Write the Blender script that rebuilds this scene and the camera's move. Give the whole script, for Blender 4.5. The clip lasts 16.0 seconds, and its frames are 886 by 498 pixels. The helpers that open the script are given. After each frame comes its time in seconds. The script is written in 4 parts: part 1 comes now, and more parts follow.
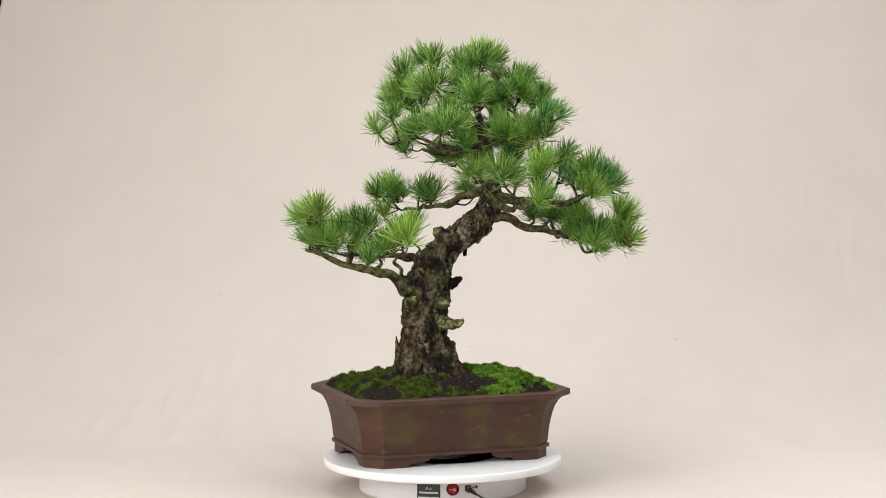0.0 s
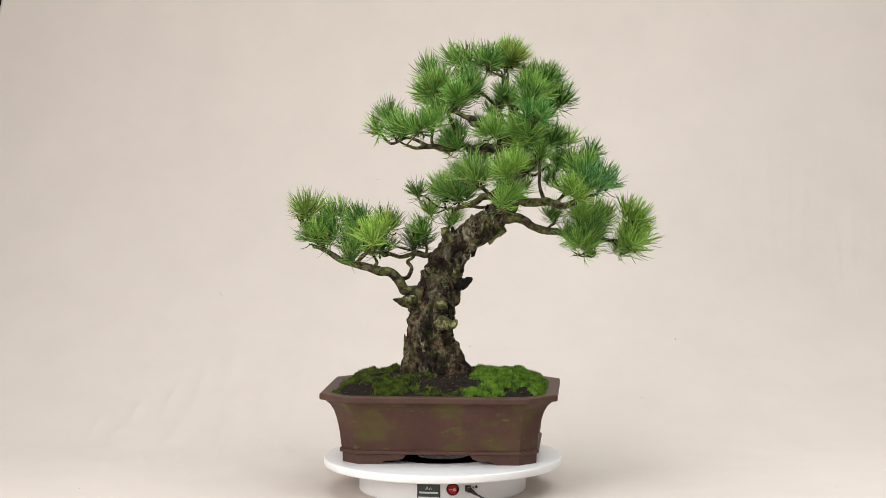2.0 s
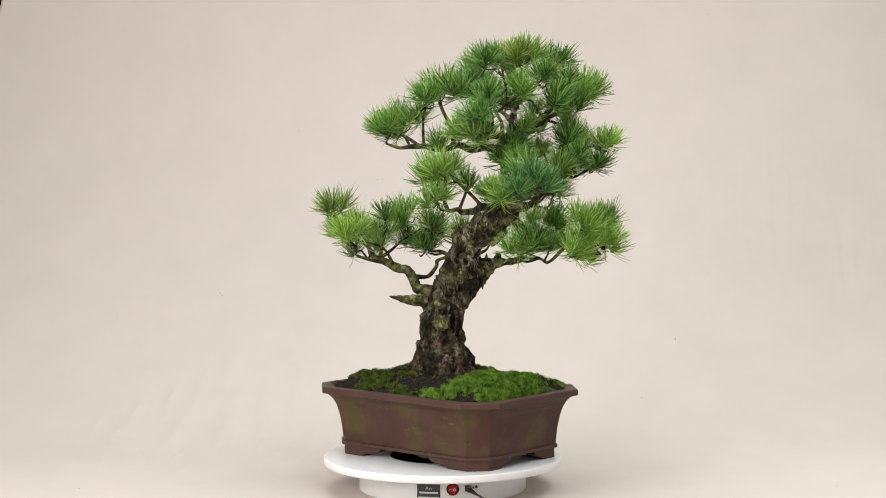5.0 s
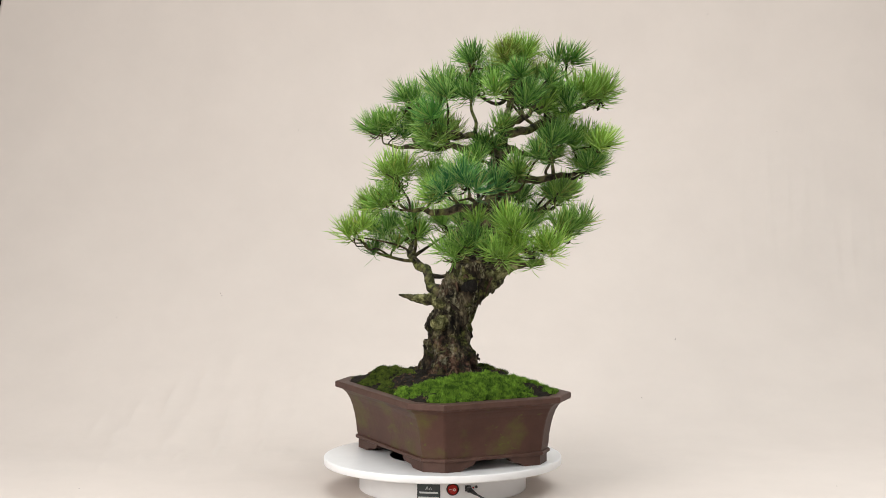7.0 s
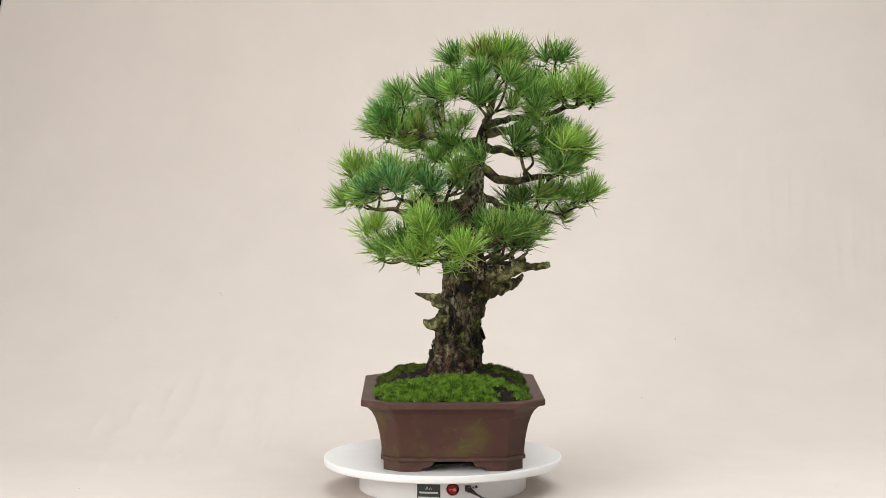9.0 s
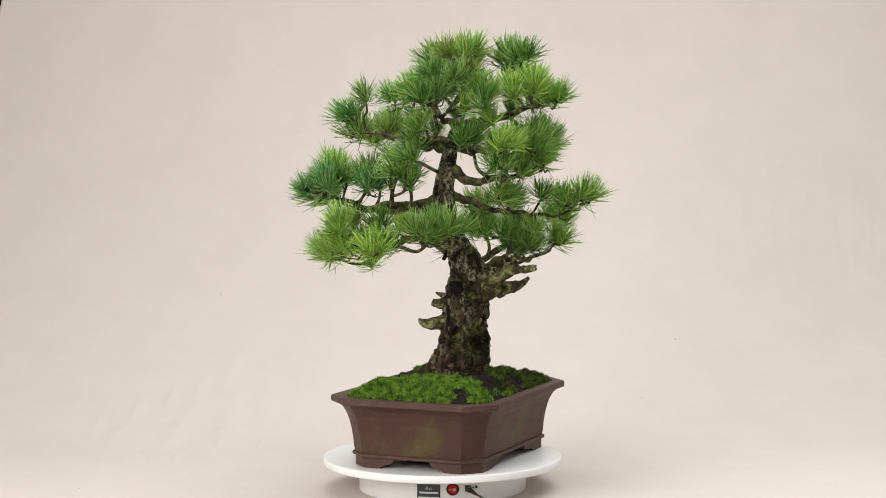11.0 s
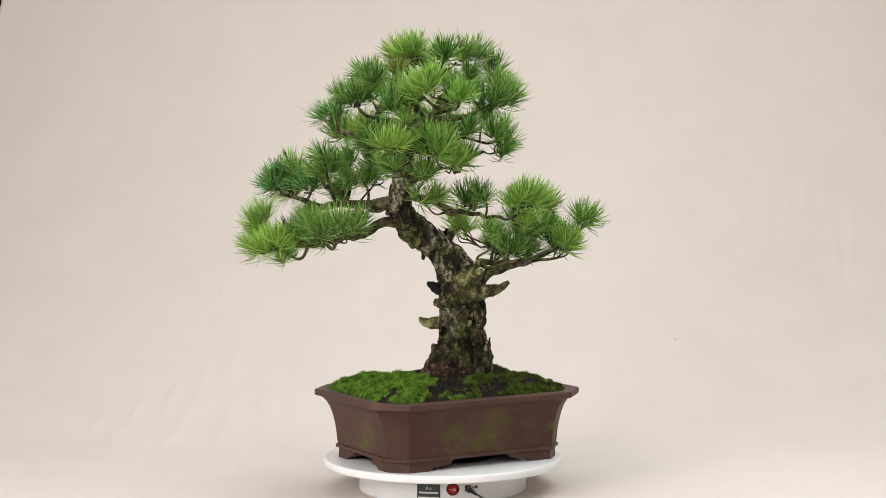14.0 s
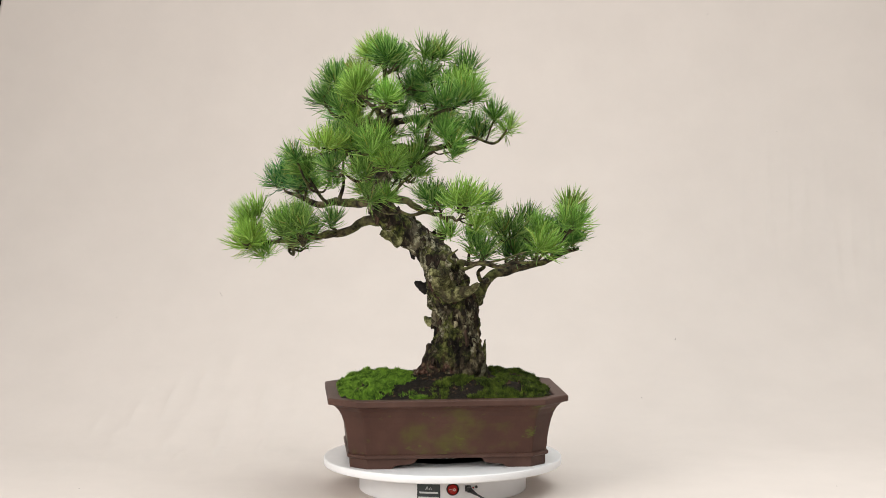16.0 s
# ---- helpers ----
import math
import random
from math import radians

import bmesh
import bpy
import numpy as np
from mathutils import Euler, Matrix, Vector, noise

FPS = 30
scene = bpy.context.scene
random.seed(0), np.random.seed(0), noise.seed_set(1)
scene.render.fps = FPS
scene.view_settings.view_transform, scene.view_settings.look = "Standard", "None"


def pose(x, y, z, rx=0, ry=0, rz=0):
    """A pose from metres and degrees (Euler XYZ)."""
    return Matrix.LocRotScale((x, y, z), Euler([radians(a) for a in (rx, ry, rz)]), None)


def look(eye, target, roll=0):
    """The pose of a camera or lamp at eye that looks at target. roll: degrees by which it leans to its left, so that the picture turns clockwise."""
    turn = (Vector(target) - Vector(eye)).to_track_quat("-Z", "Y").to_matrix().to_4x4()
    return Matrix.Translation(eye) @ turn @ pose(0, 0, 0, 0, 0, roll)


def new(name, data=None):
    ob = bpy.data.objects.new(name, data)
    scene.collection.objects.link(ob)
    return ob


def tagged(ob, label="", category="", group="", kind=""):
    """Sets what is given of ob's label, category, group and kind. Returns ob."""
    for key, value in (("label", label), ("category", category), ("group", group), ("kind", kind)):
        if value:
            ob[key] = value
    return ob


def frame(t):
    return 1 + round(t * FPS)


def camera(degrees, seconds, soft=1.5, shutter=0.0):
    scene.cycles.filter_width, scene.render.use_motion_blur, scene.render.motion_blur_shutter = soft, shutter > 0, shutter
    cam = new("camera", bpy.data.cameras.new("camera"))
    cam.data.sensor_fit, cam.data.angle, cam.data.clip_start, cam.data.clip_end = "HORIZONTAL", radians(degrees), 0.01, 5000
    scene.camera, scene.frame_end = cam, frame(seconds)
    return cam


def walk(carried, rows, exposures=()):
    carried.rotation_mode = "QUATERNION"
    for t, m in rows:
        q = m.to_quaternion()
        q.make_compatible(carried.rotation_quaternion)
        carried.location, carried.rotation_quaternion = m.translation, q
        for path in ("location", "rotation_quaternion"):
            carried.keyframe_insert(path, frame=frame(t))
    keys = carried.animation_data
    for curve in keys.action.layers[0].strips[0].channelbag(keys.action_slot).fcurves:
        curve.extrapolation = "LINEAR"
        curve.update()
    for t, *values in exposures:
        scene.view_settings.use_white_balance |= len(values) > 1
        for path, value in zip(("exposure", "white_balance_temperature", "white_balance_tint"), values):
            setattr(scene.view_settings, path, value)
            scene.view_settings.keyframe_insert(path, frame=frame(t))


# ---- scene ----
TOP = 0.064                     # height of the turntable's plate above the floor

# ---- camera ----
cam = camera(26.18, 16.0, soft=0.35)
EYE = (0.0, -3.5826, 0.6849)
CAM_POSE = look(EYE, (0.002, 0.0, 0.6849 - 3.5826 * math.tan(0.06414)), -0.18)
walk(cam, [(0.0, CAM_POSE), (16.0, CAM_POSE)])

# ---- light: a photo studio with key and top soft boxes, an added fill box, and the dim grey of the room ----
world = bpy.data.worlds.new("studio_air")
scene.world = world
world.use_nodes = True
world.node_tree.nodes["Background"].inputs["Color"].default_value = (0.9, 0.95, 1.0, 1)
world.node_tree.nodes["Background"].inputs["Strength"].default_value = 0.20


def soft_box(name, eye, target, wide, high, power, colour):
    lamp = bpy.data.lights.new(name, "AREA")
    lamp.shape, lamp.size, lamp.size_y, lamp.energy, lamp.color = "RECTANGLE", wide, high, power, colour
    ob = new(name, lamp)
    ob.matrix_world = look(eye, target)
    return ob


soft_box("key_soft_box", (-1.30, -1.60, 0.98), (1.40, 0.60, 0.30), 1.3, 1.3, 58, (1.0, 0.975, 0.945))
# unseen lamp, added only to fill from the right
soft_box("second_soft_box", (1.35, -2.90, 1.27), (0.30, 0.30, 0.25), 1.3, 1.3, 14, (1.0, 0.975, 0.945))
soft_box("top_soft_box", (0.45, -0.30, 2.16), (0.45, -0.62, 0.0), 2.8, 2.2, 104, (0.908, 0.968, 0.988))
scene.view_settings.exposure = -0.49


# ---- helpers for meshes and materials ----
def part(name, bm, material, parent, label="", smooth=True):
    me = bpy.data.meshes.new(name)
    bm.normal_update()
    bm.to_mesh(me)
    bm.free()
    me.materials.append(material)
    if smooth:
        me.polygons.foreach_set("use_smooth", [True] * len(me.polygons))
    ob = new(name, me)
    ob.parent = parent
    return tagged(ob, label)


class Nodes:
    def __init__(self, name):
        self.material = bpy.data.materials.new(name)
        self.material.use_nodes = True
        self.tree = self.material.node_tree
        self.shader = self.tree.nodes["Principled BSDF"]
        self.out = self.tree.nodes["Material Output"]

    def node(self, kind, **values):
        n = self.tree.nodes.new(kind)
        for key, value in values.items():
            n.inputs[key].default_value = value
        return n

    def link(self, a, b):
        self.tree.links.new(a, b)

    def place(self, stretch=(1, 1, 1)):
        c = self.tree.nodes.new("ShaderNodeTexCoord")
        m = self.tree.nodes.new("ShaderNodeMapping")
        m.inputs["Scale"].default_value = stretch
        self.link(c.outputs["Object"], m.inputs["Vector"])
        return m.outputs["Vector"]

    def noise(self, scale, detail=4.0, stretch=(1, 1, 1), rough=0.55):
        n = self.node("ShaderNodeTexNoise", Scale=scale, Detail=detail, Roughness=rough)
        self.link(self.place(stretch), n.inputs["Vector"])
        return n.outputs["Fac"]

    def ramp(self, fac, *stops):
        r = self.tree.nodes.new("ShaderNodeValToRGB")
        e = r.color_ramp.elements
        while len(e) < len(stops):
            e.new(0.5)
        for el, (at, colour) in zip(e, stops):
            el.position, el.color = at, (*colour, 1)
        self.link(fac, r.inputs["Fac"])
        return r.outputs["Color"]

    def mix(self, fac, a, b):
        m = self.tree.nodes.new("ShaderNodeMix")
        m.data_type = "RGBA"
        if isinstance(fac, float):
            m.inputs[0].default_value = fac
        else:
            self.link(fac, m.inputs[0])
        for value, socket in ((a, m.inputs[6]), (b, m.inputs[7])):
            if isinstance(value, tuple):
                socket.default_value = (*value, 1)
            else:
                self.link(value, socket)
        return m.outputs[2]

    def colour(self, socket):
        self.link(socket, self.shader.inputs["Base Color"])

    def bump(self, height, strength, distance):
        b = self.node("ShaderNodeBump", Strength=strength, Distance=distance)
        self.link(height, b.inputs["Height"])
        self.link(b.outputs["Normal"], self.shader.inputs["Normal"])
        return b

    def rough(self, value):
        self.shader.inputs["Roughness"].default_value = value
        if value > 0.45:
            self.shader.inputs["Specular IOR Level"].default_value = 0.2
        return self


def bark_material():
    """Old flaking bark: plates of many tones with dark cracks, reddish bare patches, moss and pale lichen."""
    n = Nodes("bark")
    wobble = n.node("ShaderNodeTexNoise", Scale=42.0, Detail=5.0)
    n.link(n.place(), wobble.inputs["Vector"])
    shift = n.node("ShaderNodeVectorMath")
    shift.operation = "MULTIPLY_ADD"
    shift.inputs[1].default_value = (0.050, 0.050, 0.070)
    n.link(wobble.outputs["Color"], shift.inputs[0])
    n.link(n.place(), shift.inputs[2])
    flat = n.node("ShaderNodeVectorMath")
    flat.operation = "MULTIPLY"
    flat.inputs[1].default_value = (1.0, 1.0, 0.40)
    n.link(shift.outputs[0], flat.inputs[0])
    plates = n.node("ShaderNodeTexVoronoi", Scale=46.0)
    n.link(flat.outputs[0], plates.inputs["Vector"])
    edge = n.node("ShaderNodeTexVoronoi", Scale=46.0)
    edge.feature = "DISTANCE_TO_EDGE"
    n.link(flat.outputs[0], edge.inputs["Vector"])
    tone = n.node("ShaderNodeSeparateColor")
    n.link(plates.outputs["Color"], tone.inputs[0])
    base = n.ramp(tone.outputs[0], (0.0, (0.010, 0.007, 0.005)), (0.35, (0.034, 0.024, 0.015)), (0.6, (0.085, 0.064, 0.038)),
                  (0.85, (0.240, 0.200, 0.120)), (1.0, (0.52, 0.46, 0.31)))
    base = n.mix(0.60, base, n.ramp(n.noise(34, 7, (1, 1, 0.5), 0.66), (0.45, (0.005, 0.004, 0.003)), (0.53, (0.048, 0.034, 0.020)), (0.63, (0.36, 0.30, 0.18))))
    grain = n.ramp(n.noise(110, 7, (1, 1, 0.4), 0.68), (0.42, (0.05, 0.045, 0.035)), (0.56, (1.0, 1.0, 1.0)))
    m = n.tree.nodes.new("ShaderNodeMix")
    m.data_type, m.blend_type = "RGBA", "MULTIPLY"
    m.inputs[0].default_value = 0.85
    n.link(base, m.inputs[6])
    n.link(grain, m.inputs[7])
    base = m.outputs[2]
    where = n.tree.nodes.new("ShaderNodeSeparateXYZ")
    n.link(n.place(), where.inputs[0])

    def spread(socket, low, high):
        m = n.tree.nodes.new("ShaderNodeMapRange")
        m.inputs["From Min"].default_value, m.inputs["From Max"].default_value = low, high
        n.link(socket, m.inputs["Value"])
        return m.outputs["Result"]

    def times(a, b):
        m = n.tree.nodes.new("ShaderNodeMath")
        m.operation = "MULTIPLY"
        n.link(a, m.inputs[0])
        n.link(b, m.inputs[1])
        return m.outputs[0]

    # lichen keeps to one flank of the trunk and stays off its foot; the other flank is bare and reddish
    lichen = times(spread(where.outputs["Y"], 0.000, 0.045), spread(where.outputs["Z"], 0.165, 0.215))
    bare = spread(lichen, 1.0, 0.0)
    red = n.ramp(n.noise(11, 4, (1, 1, 0.5)), (0.42, (0, 0, 0)), (0.52, (0.85, 0.85, 0.85)))
    red = times(red, spread(bare, -0.15, 1.0))
    base = n.mix(red, base, n.ramp(n.noise(75, 7), (0.42, (0.010, 0.005, 0.004)), (0.53, (0.095, 0.044, 0.030)), (0.63, (0.30, 0.165, 0.115))))
    green = n.ramp(n.noise(17, 7, (1, 1, 1), 0.70), (0.515, (0, 0, 0)), (0.58, (0.85, 0.85, 0.85)))
    green = times(green, spread(lichen, -0.6, 1.0))
    base = n.mix(green, base, n.ramp(n.noise(85, 6, (1, 1, 1), 0.66), (0.40, (0.012, 0.016, 0.003)), (0.50, (0.070, 0.084, 0.018)), (0.60, (0.25, 0.26, 0.075))))
    pale = n.ramp(n.noise(24, 6, (1, 1, 0.5), 0.66), (0.535, (0, 0, 0)), (0.58, (0.9, 0.9, 0.9)))
    pale = times(pale, spread(lichen, -0.75, 1.0))
    base = n.mix(pale, base, n.ramp(n.noise(140, 5), (0.38, (0.060, 0.056, 0.030)), (0.50, (0.27, 0.25, 0.145)), (0.62, (0.60, 0.56, 0.38))))
    gap = n.ramp(edge.outputs["Distance"], (0.0, (1, 1, 1)), (0.11, (0, 0, 0)))
    broken = n.ramp(n.noise(40, 5), (0.44, (0, 0, 0)), (0.62, (0.9, 0.9, 0.9)))
    both = n.tree.nodes.new("ShaderNodeMix")
    both.data_type, both.blend_type = "RGBA", "MULTIPLY"
    both.inputs[0].default_value = 1.0
    n.link(gap, both.inputs[6])
    n.link(broken, both.inputs[7])
    n.colour(n.mix(both.outputs[2], base, (0.010, 0.008, 0.006)))
    first = n.node("ShaderNodeBump", Strength=1.0, Distance=0.010)
    n.link(edge.outputs["Distance"], first.inputs["Height"])
    fine = n.bump(n.noise(120, 9, (1, 1, 0.45), 0.8), 1.0, 0.009)
    n.link(first.outputs["Normal"], fine.inputs["Normal"])
    n.rough(0.85)
    return n.material


def branch_material():
    n = Nodes("branch_bark")
    base = n.ramp(n.noise(70, 6), (0.38, (0.012, 0.010, 0.006)), (0.5, (0.055, 0.043, 0.024)), (0.66, (0.17, 0.140, 0.075)))
    green = n.ramp(n.noise(35, 4), (0.46, (0, 0, 0)), (0.58, (0.8, 0.8, 0.8)))
    n.colour(n.mix(green, base, n.ramp(n.noise(110, 5), (0.4, (0.018, 0.024, 0.005)), (0.62, (0.15, 0.165, 0.045)))))
    n.bump(n.noise(220, 6), 0.8, 0.002)
    n.rough(0.8)
    return n.material


def needle_material():
    n = Nodes("pine_needles")
    tuft = n.tree.nodes.new("ShaderNodeObjectInfo").outputs["Color"]
    each = n.tree.nodes.new("ShaderNodeNewGeometry").outputs["Random Per Island"]
    single = n.ramp(each, (0.0, (0.010, 0.032, 0.008)), (0.32, (0.060, 0.170, 0.034)), (0.7, (0.265, 0.520, 0.092)),
                    (0.955, (0.56, 0.76, 0.22)), (1.0, (0.52, 0.32, 0.08)))
    both = n.mix(0.50, tuft, single)
    n.colour(both)
    n.rough(0.42)
    n.shader.inputs["Specular IOR Level"].default_value = 0.13
    glow = n.tree.nodes.new("ShaderNodeBsdfTranslucent")
    n.link(both, glow.inputs["Color"])
    m = n.node("ShaderNodeMixShader", Fac=0.22)
    n.link(n.shader.outputs[0], m.inputs[1])
    n.link(glow.outputs[0], m.inputs[2])
    n.link(m.outputs[0], n.out.inputs["Surface"])
    return n.material


def clay_material():
    n = Nodes("brown_clay")
    base = n.ramp(n.noise(9, 8, (1, 1, 1), 0.7), (0.3, (0.050, 0.023, 0.017)), (0.55, (0.070, 0.033, 0.024)), (0.8, (0.100, 0.051, 0.038)))
    algae = n.ramp(n.noise(11, 7, (1, 1, 1.3), 0.62), (0.53, (0, 0, 0)), (0.70, (0.62, 0.62, 0.62)))
    base = n.mix(algae, base, (0.085, 0.088, 0.014))
    bright = n.ramp(n.noise(24, 5, (1, 1, 2), 0.6), (0.62, (0, 0, 0)), (0.72, (0.7, 0.7, 0.7)))
    n.colour(n.mix(bright, base, (0.10, 0.135, 0.015)))
    n.bump(n.noise(260, 4), 0.25, 0.0012)
    n.rough(0.52)
    return n.material


def rim_material():
    n = Nodes("brown_clay_rim")
    n.colour(n.ramp(n.noise(16, 8, (1, 1, 1), 0.7), (0.3, (0.056, 0.028, 0.021)), (0.55, (0.079, 0.041, 0.031)), (0.8, (0.118, 0.069, 0.054))))
    n.bump(n.noise(240, 4), 0.25, 0.0012)
    n.rough(0.5)
    return n.material


def soil_material():
    n = Nodes("dark_soil")
    n.colour(n.ramp(n.noise(190, 6, (1, 1, 1), 0.7), (0.3, (0.003, 0.0025, 0.002)), (0.55, (0.015, 0.011, 0.008)), (0.8, (0.070, 0.048, 0.030))))
    n.bump(n.noise(300, 6), 1.0, 0.004)
    n.rough(0.95)
    return n.material


def moss_material(name, dark, mid, light):
    n = Nodes(name)
    each = n.tree.nodes.new("ShaderNodeNewGeometry").outputs["Random Per Island"]
    a = n.ramp(each, (0.0, dark), (0.6, mid), (1.0, light))
    b = n.ramp(n.noise(75, 5), (0.40, dark), (0.62, light))
    n.colour(n.mix(0.45, a, b))
    n.rough(0.8)
    return n.material


def plain_material(name, colour, rough=0.4, grain=40.0, depth=0.03, metal=0.0):
    n = Nodes(name)
    lo = tuple(c * (1 - depth * 2) for c in colour)
    hi = tuple(min(1.0, c * (1 + depth)) for c in colour)
    n.colour(n.ramp(n.noise(grain, 4), (0.3, lo), (0.7, hi)))
    n.shader.inputs["Metallic"].default_value = metal
    n.rough(rough)
    return n.material


def cloth_material():
    n = Nodes("beige_backdrop_cloth")
    tone = n.ramp(n.noise(0.9, 3), (0.3, (0.578, 0.508, 0.462)), (0.7, (0.608, 0.535, 0.486)))
    blot = n.ramp(n.noise(7, 6, (1, 1, 1), 0.65), (0.35, (0.568, 0.499, 0.454)), (0.7, (0.618, 0.545, 0.496)))
    n.colour(n.mix(0.5, tone, blot))
    n.bump(n.noise(420, 3), 0.12, 0.001)
    n.rough(0.9)
    n.shader.inputs["Specular IOR Level"].default_value = 0.15
    return n.material


BARK, BRANCH, NEEDLE = bark_material(), branch_material(), needle_material()
CLAY, RIM, SOIL = clay_material(), rim_material(), soil_material()
MOSS = moss_material("bright_moss", (0.010, 0.026, 0.003), (0.092, 0.198, 0.017), (0.30, 0.52, 0.058))
DARK_MOSS = moss_material("dark_moss", (0.006, 0.011, 0.002), (0.036, 0.062, 0.007), (0.17, 0.23, 0.030))
CLOTH = cloth_material()
WHITE = plain_material("white_plastic", (0.80, 0.79, 0.79), 0.32, 30, 0.015)
BLACK = plain_material("black_plastic", (0.018, 0.018, 0.019), 0.4)
RED = plain_material("red_plastic", (0.42, 0.022, 0.018), 0.25)
SILVER = plain_material("pale_print", (0.62, 0.63, 0.62), 0.5)
DARK_LABEL = plain_material("dark_label", (0.035, 0.042, 0.042), 0.45)
BOUNCE_PAINT = plain_material("pale_bounce_paint", (0.72, 0.71, 0.69), 0.85, 6, 0.05)
BLACK_WALL = plain_material("black_wall_paint", (0.006, 0.006, 0.006), 0.9, 6, 0.05)
BOARDS = plain_material("grey_floor", (0.45, 0.44, 0.42), 0.7, 6, 0.08)


def deadwood_material():
    n = Nodes("mossy_dead_wood")
    base = n.ramp(n.noise(75, 7, (1, 1, 1), 0.68), (0.38, (0.022, 0.020, 0.009)), (0.50, (0.110, 0.110, 0.040)), (0.62, (0.36, 0.35, 0.16)))
    dark = n.ramp(n.noise(28, 5), (0.46, (0, 0, 0)), (0.60, (0.8, 0.8, 0.8)))
    n.colour(n.mix(dark, base, n.ramp(n.noise(90, 6), (0.4, (0.012, 0.010, 0.006)), (0.62, (0.080, 0.062, 0.036)))))
    n.bump(n.noise(150, 8, (1, 1, 0.6), 0.7), 1.0, 0.006)
    n.rough(0.85)
    return n.material


DEADWOOD = deadwood_material()
LEAF_LITTER = plain_material("dry_brown_bark_bits", (0.085, 0.052, 0.030), 0.8, 200, 0.4)
LINT = plain_material("grey_lint", (0.27, 0.23, 0.20), 0.9)


def box(bm, x0, x1, y0, y1, z0, z1, bevel=0.0):
    made = bmesh.ops.create_cube(bm, size=1, matrix=Matrix.Translation(((x0 + x1) / 2, (y0 + y1) / 2, (z0 + z1) / 2))
                                 @ Matrix.Diagonal((x1 - x0, y1 - y0, z1 - z0, 1)))
    if bevel:
        edges = {e for v in made["verts"] for e in v.link_edges}
        bmesh.ops.bevel(bm, geom=list(edges), offset=bevel, segments=3, profile=0.5, affect="EDGES")
    return bm


def lathe(bm, profile, sides=96, centre=(0, 0), axis="Z"):
    """A turned body from (radius, height) rows; a radius of 0 closes it."""
    rings = []
    for r, z in profile:
        rings.append([bm.verts.new((centre[0] + r * math.cos(a), centre[1] + r * math.sin(a), z))
                      for a in (2 * math.pi * k / sides for k in range(sides))] if r > 0 else [bm.verts.new((*centre, z))])
    for a, b in zip(rings, rings[1:]):
        for k in range(sides):
            j = (k + 1) % sides
            if len(a) == 1:
                bm.faces.new((a[0], b[k], b[j]))
            elif len(b) == 1:
                bm.faces.new((a[k], b[0], a[j]))
            else:
                bm.faces.new((a[k], a[j], b[j], b[k]))
    return bm


def curve_through(points, steps):
    """A smooth line (Catmull-Rom) through rows of numbers."""
    p = [np.array(q, float) for q in points]
    p = [2 * p[0] - p[1]] + p + [2 * p[-1] - p[-2]]
    out = []
    for k in range(1, len(p) - 2):
        for s in range(steps):
            u = s / steps
            out.append(0.5 * (2 * p[k] + (p[k + 1] - p[k - 1]) * u + (2 * p[k - 1] - 5 * p[k] + 4 * p[k + 1] - p[k + 2]) * u * u
                              + (3 * p[k] - p[k - 1] - 3 * p[k + 1] + p[k + 2]) * u ** 3))
    out.append(p[-2])
    return out


def tube(bm, rows, sides=8, shape=None):
    """A tapered tube along rows of (x, y, z, radius). shape(u, angle, point) gives a factor on the radius."""
    rings = []
    side = Vector((1, 0, 0))
    for k, row in enumerate(rows):
        here = Vector(row[:3])
        a, b = Vector(rows[max(0, k - 1)][:3]), Vector(rows[min(len(rows) - 1, k + 1)][:3])
        along = (b - a).normalized()
        side = (side - along * side.dot(along)).normalized() if abs(side.dot(along)) < 0.98 else along.orthogonal().normalized()
        other = along.cross(side)
        ring = []
        for j in range(sides):
            t = 2 * math.pi * j / sides
            d = side * math.cos(t) + other * math.sin(t)
            r = row[3] * (shape(k / (len(rows) - 1), t, here + d * row[3]) if shape else 1.0)
            ring.append(bm.verts.new(here + d * r))
        rings.append(ring)
    for a, b in zip(rings, rings[1:]):
        for j in range(sides):
            bm.faces.new((a[j], a[(j + 1) % sides], b[(j + 1) % sides], b[j]))
    bm.faces.new(rings[0][::-1])
    bm.faces.new(rings[-1])
    return bm


# ---- the studio: room, floor and the cloth sweep ----
def slab(name, x0, x1, y0, y1, z0, z1, material, label, category):
    return tagged(part(name, box(bmesh.new(), x0, x1, y0, y1, z0, z1), material, None, label, smooth=False), "", category, "", "structure")


slab("floor", -3.5, 3.5, -5.5, 3.2, -0.12, -0.012, BOARDS, "plain grey studio floor under the cloth", "floor")
# the pale ceiling and walls are unseen, added to bounce fill into the shadows
slab("ceiling", -3.5, 3.5, -5.5, 3.2, 3.1, 3.2, BOUNCE_PAINT, "unseen pale ceiling added to bounce fill light", "ceiling")
slab("wall_north", -3.6, 3.6, 3.2, 3.3, -0.12, 3.2, BLACK_WALL, "black studio wall behind the cloth", "wall")
slab("wall_south", -3.6, 3.6, -5.6, -5.5, -0.12, 3.2, BOUNCE_PAINT, "unseen pale wall added to bounce fill light", "wall")
slab("wall_west", -3.6, -3.5, -5.5, 3.2, -0.12, 3.2, BOUNCE_PAINT, "unseen pale wall added to bounce fill light", "wall")
slab("wall_east", 3.5, 3.6, -5.5, 3.2, -0.12, 3.2, BOUNCE_PAINT, "unseen pale wall added to bounce fill light", "wall")

SWEEP_Y, SWEEP_R = 1.55, 1.15


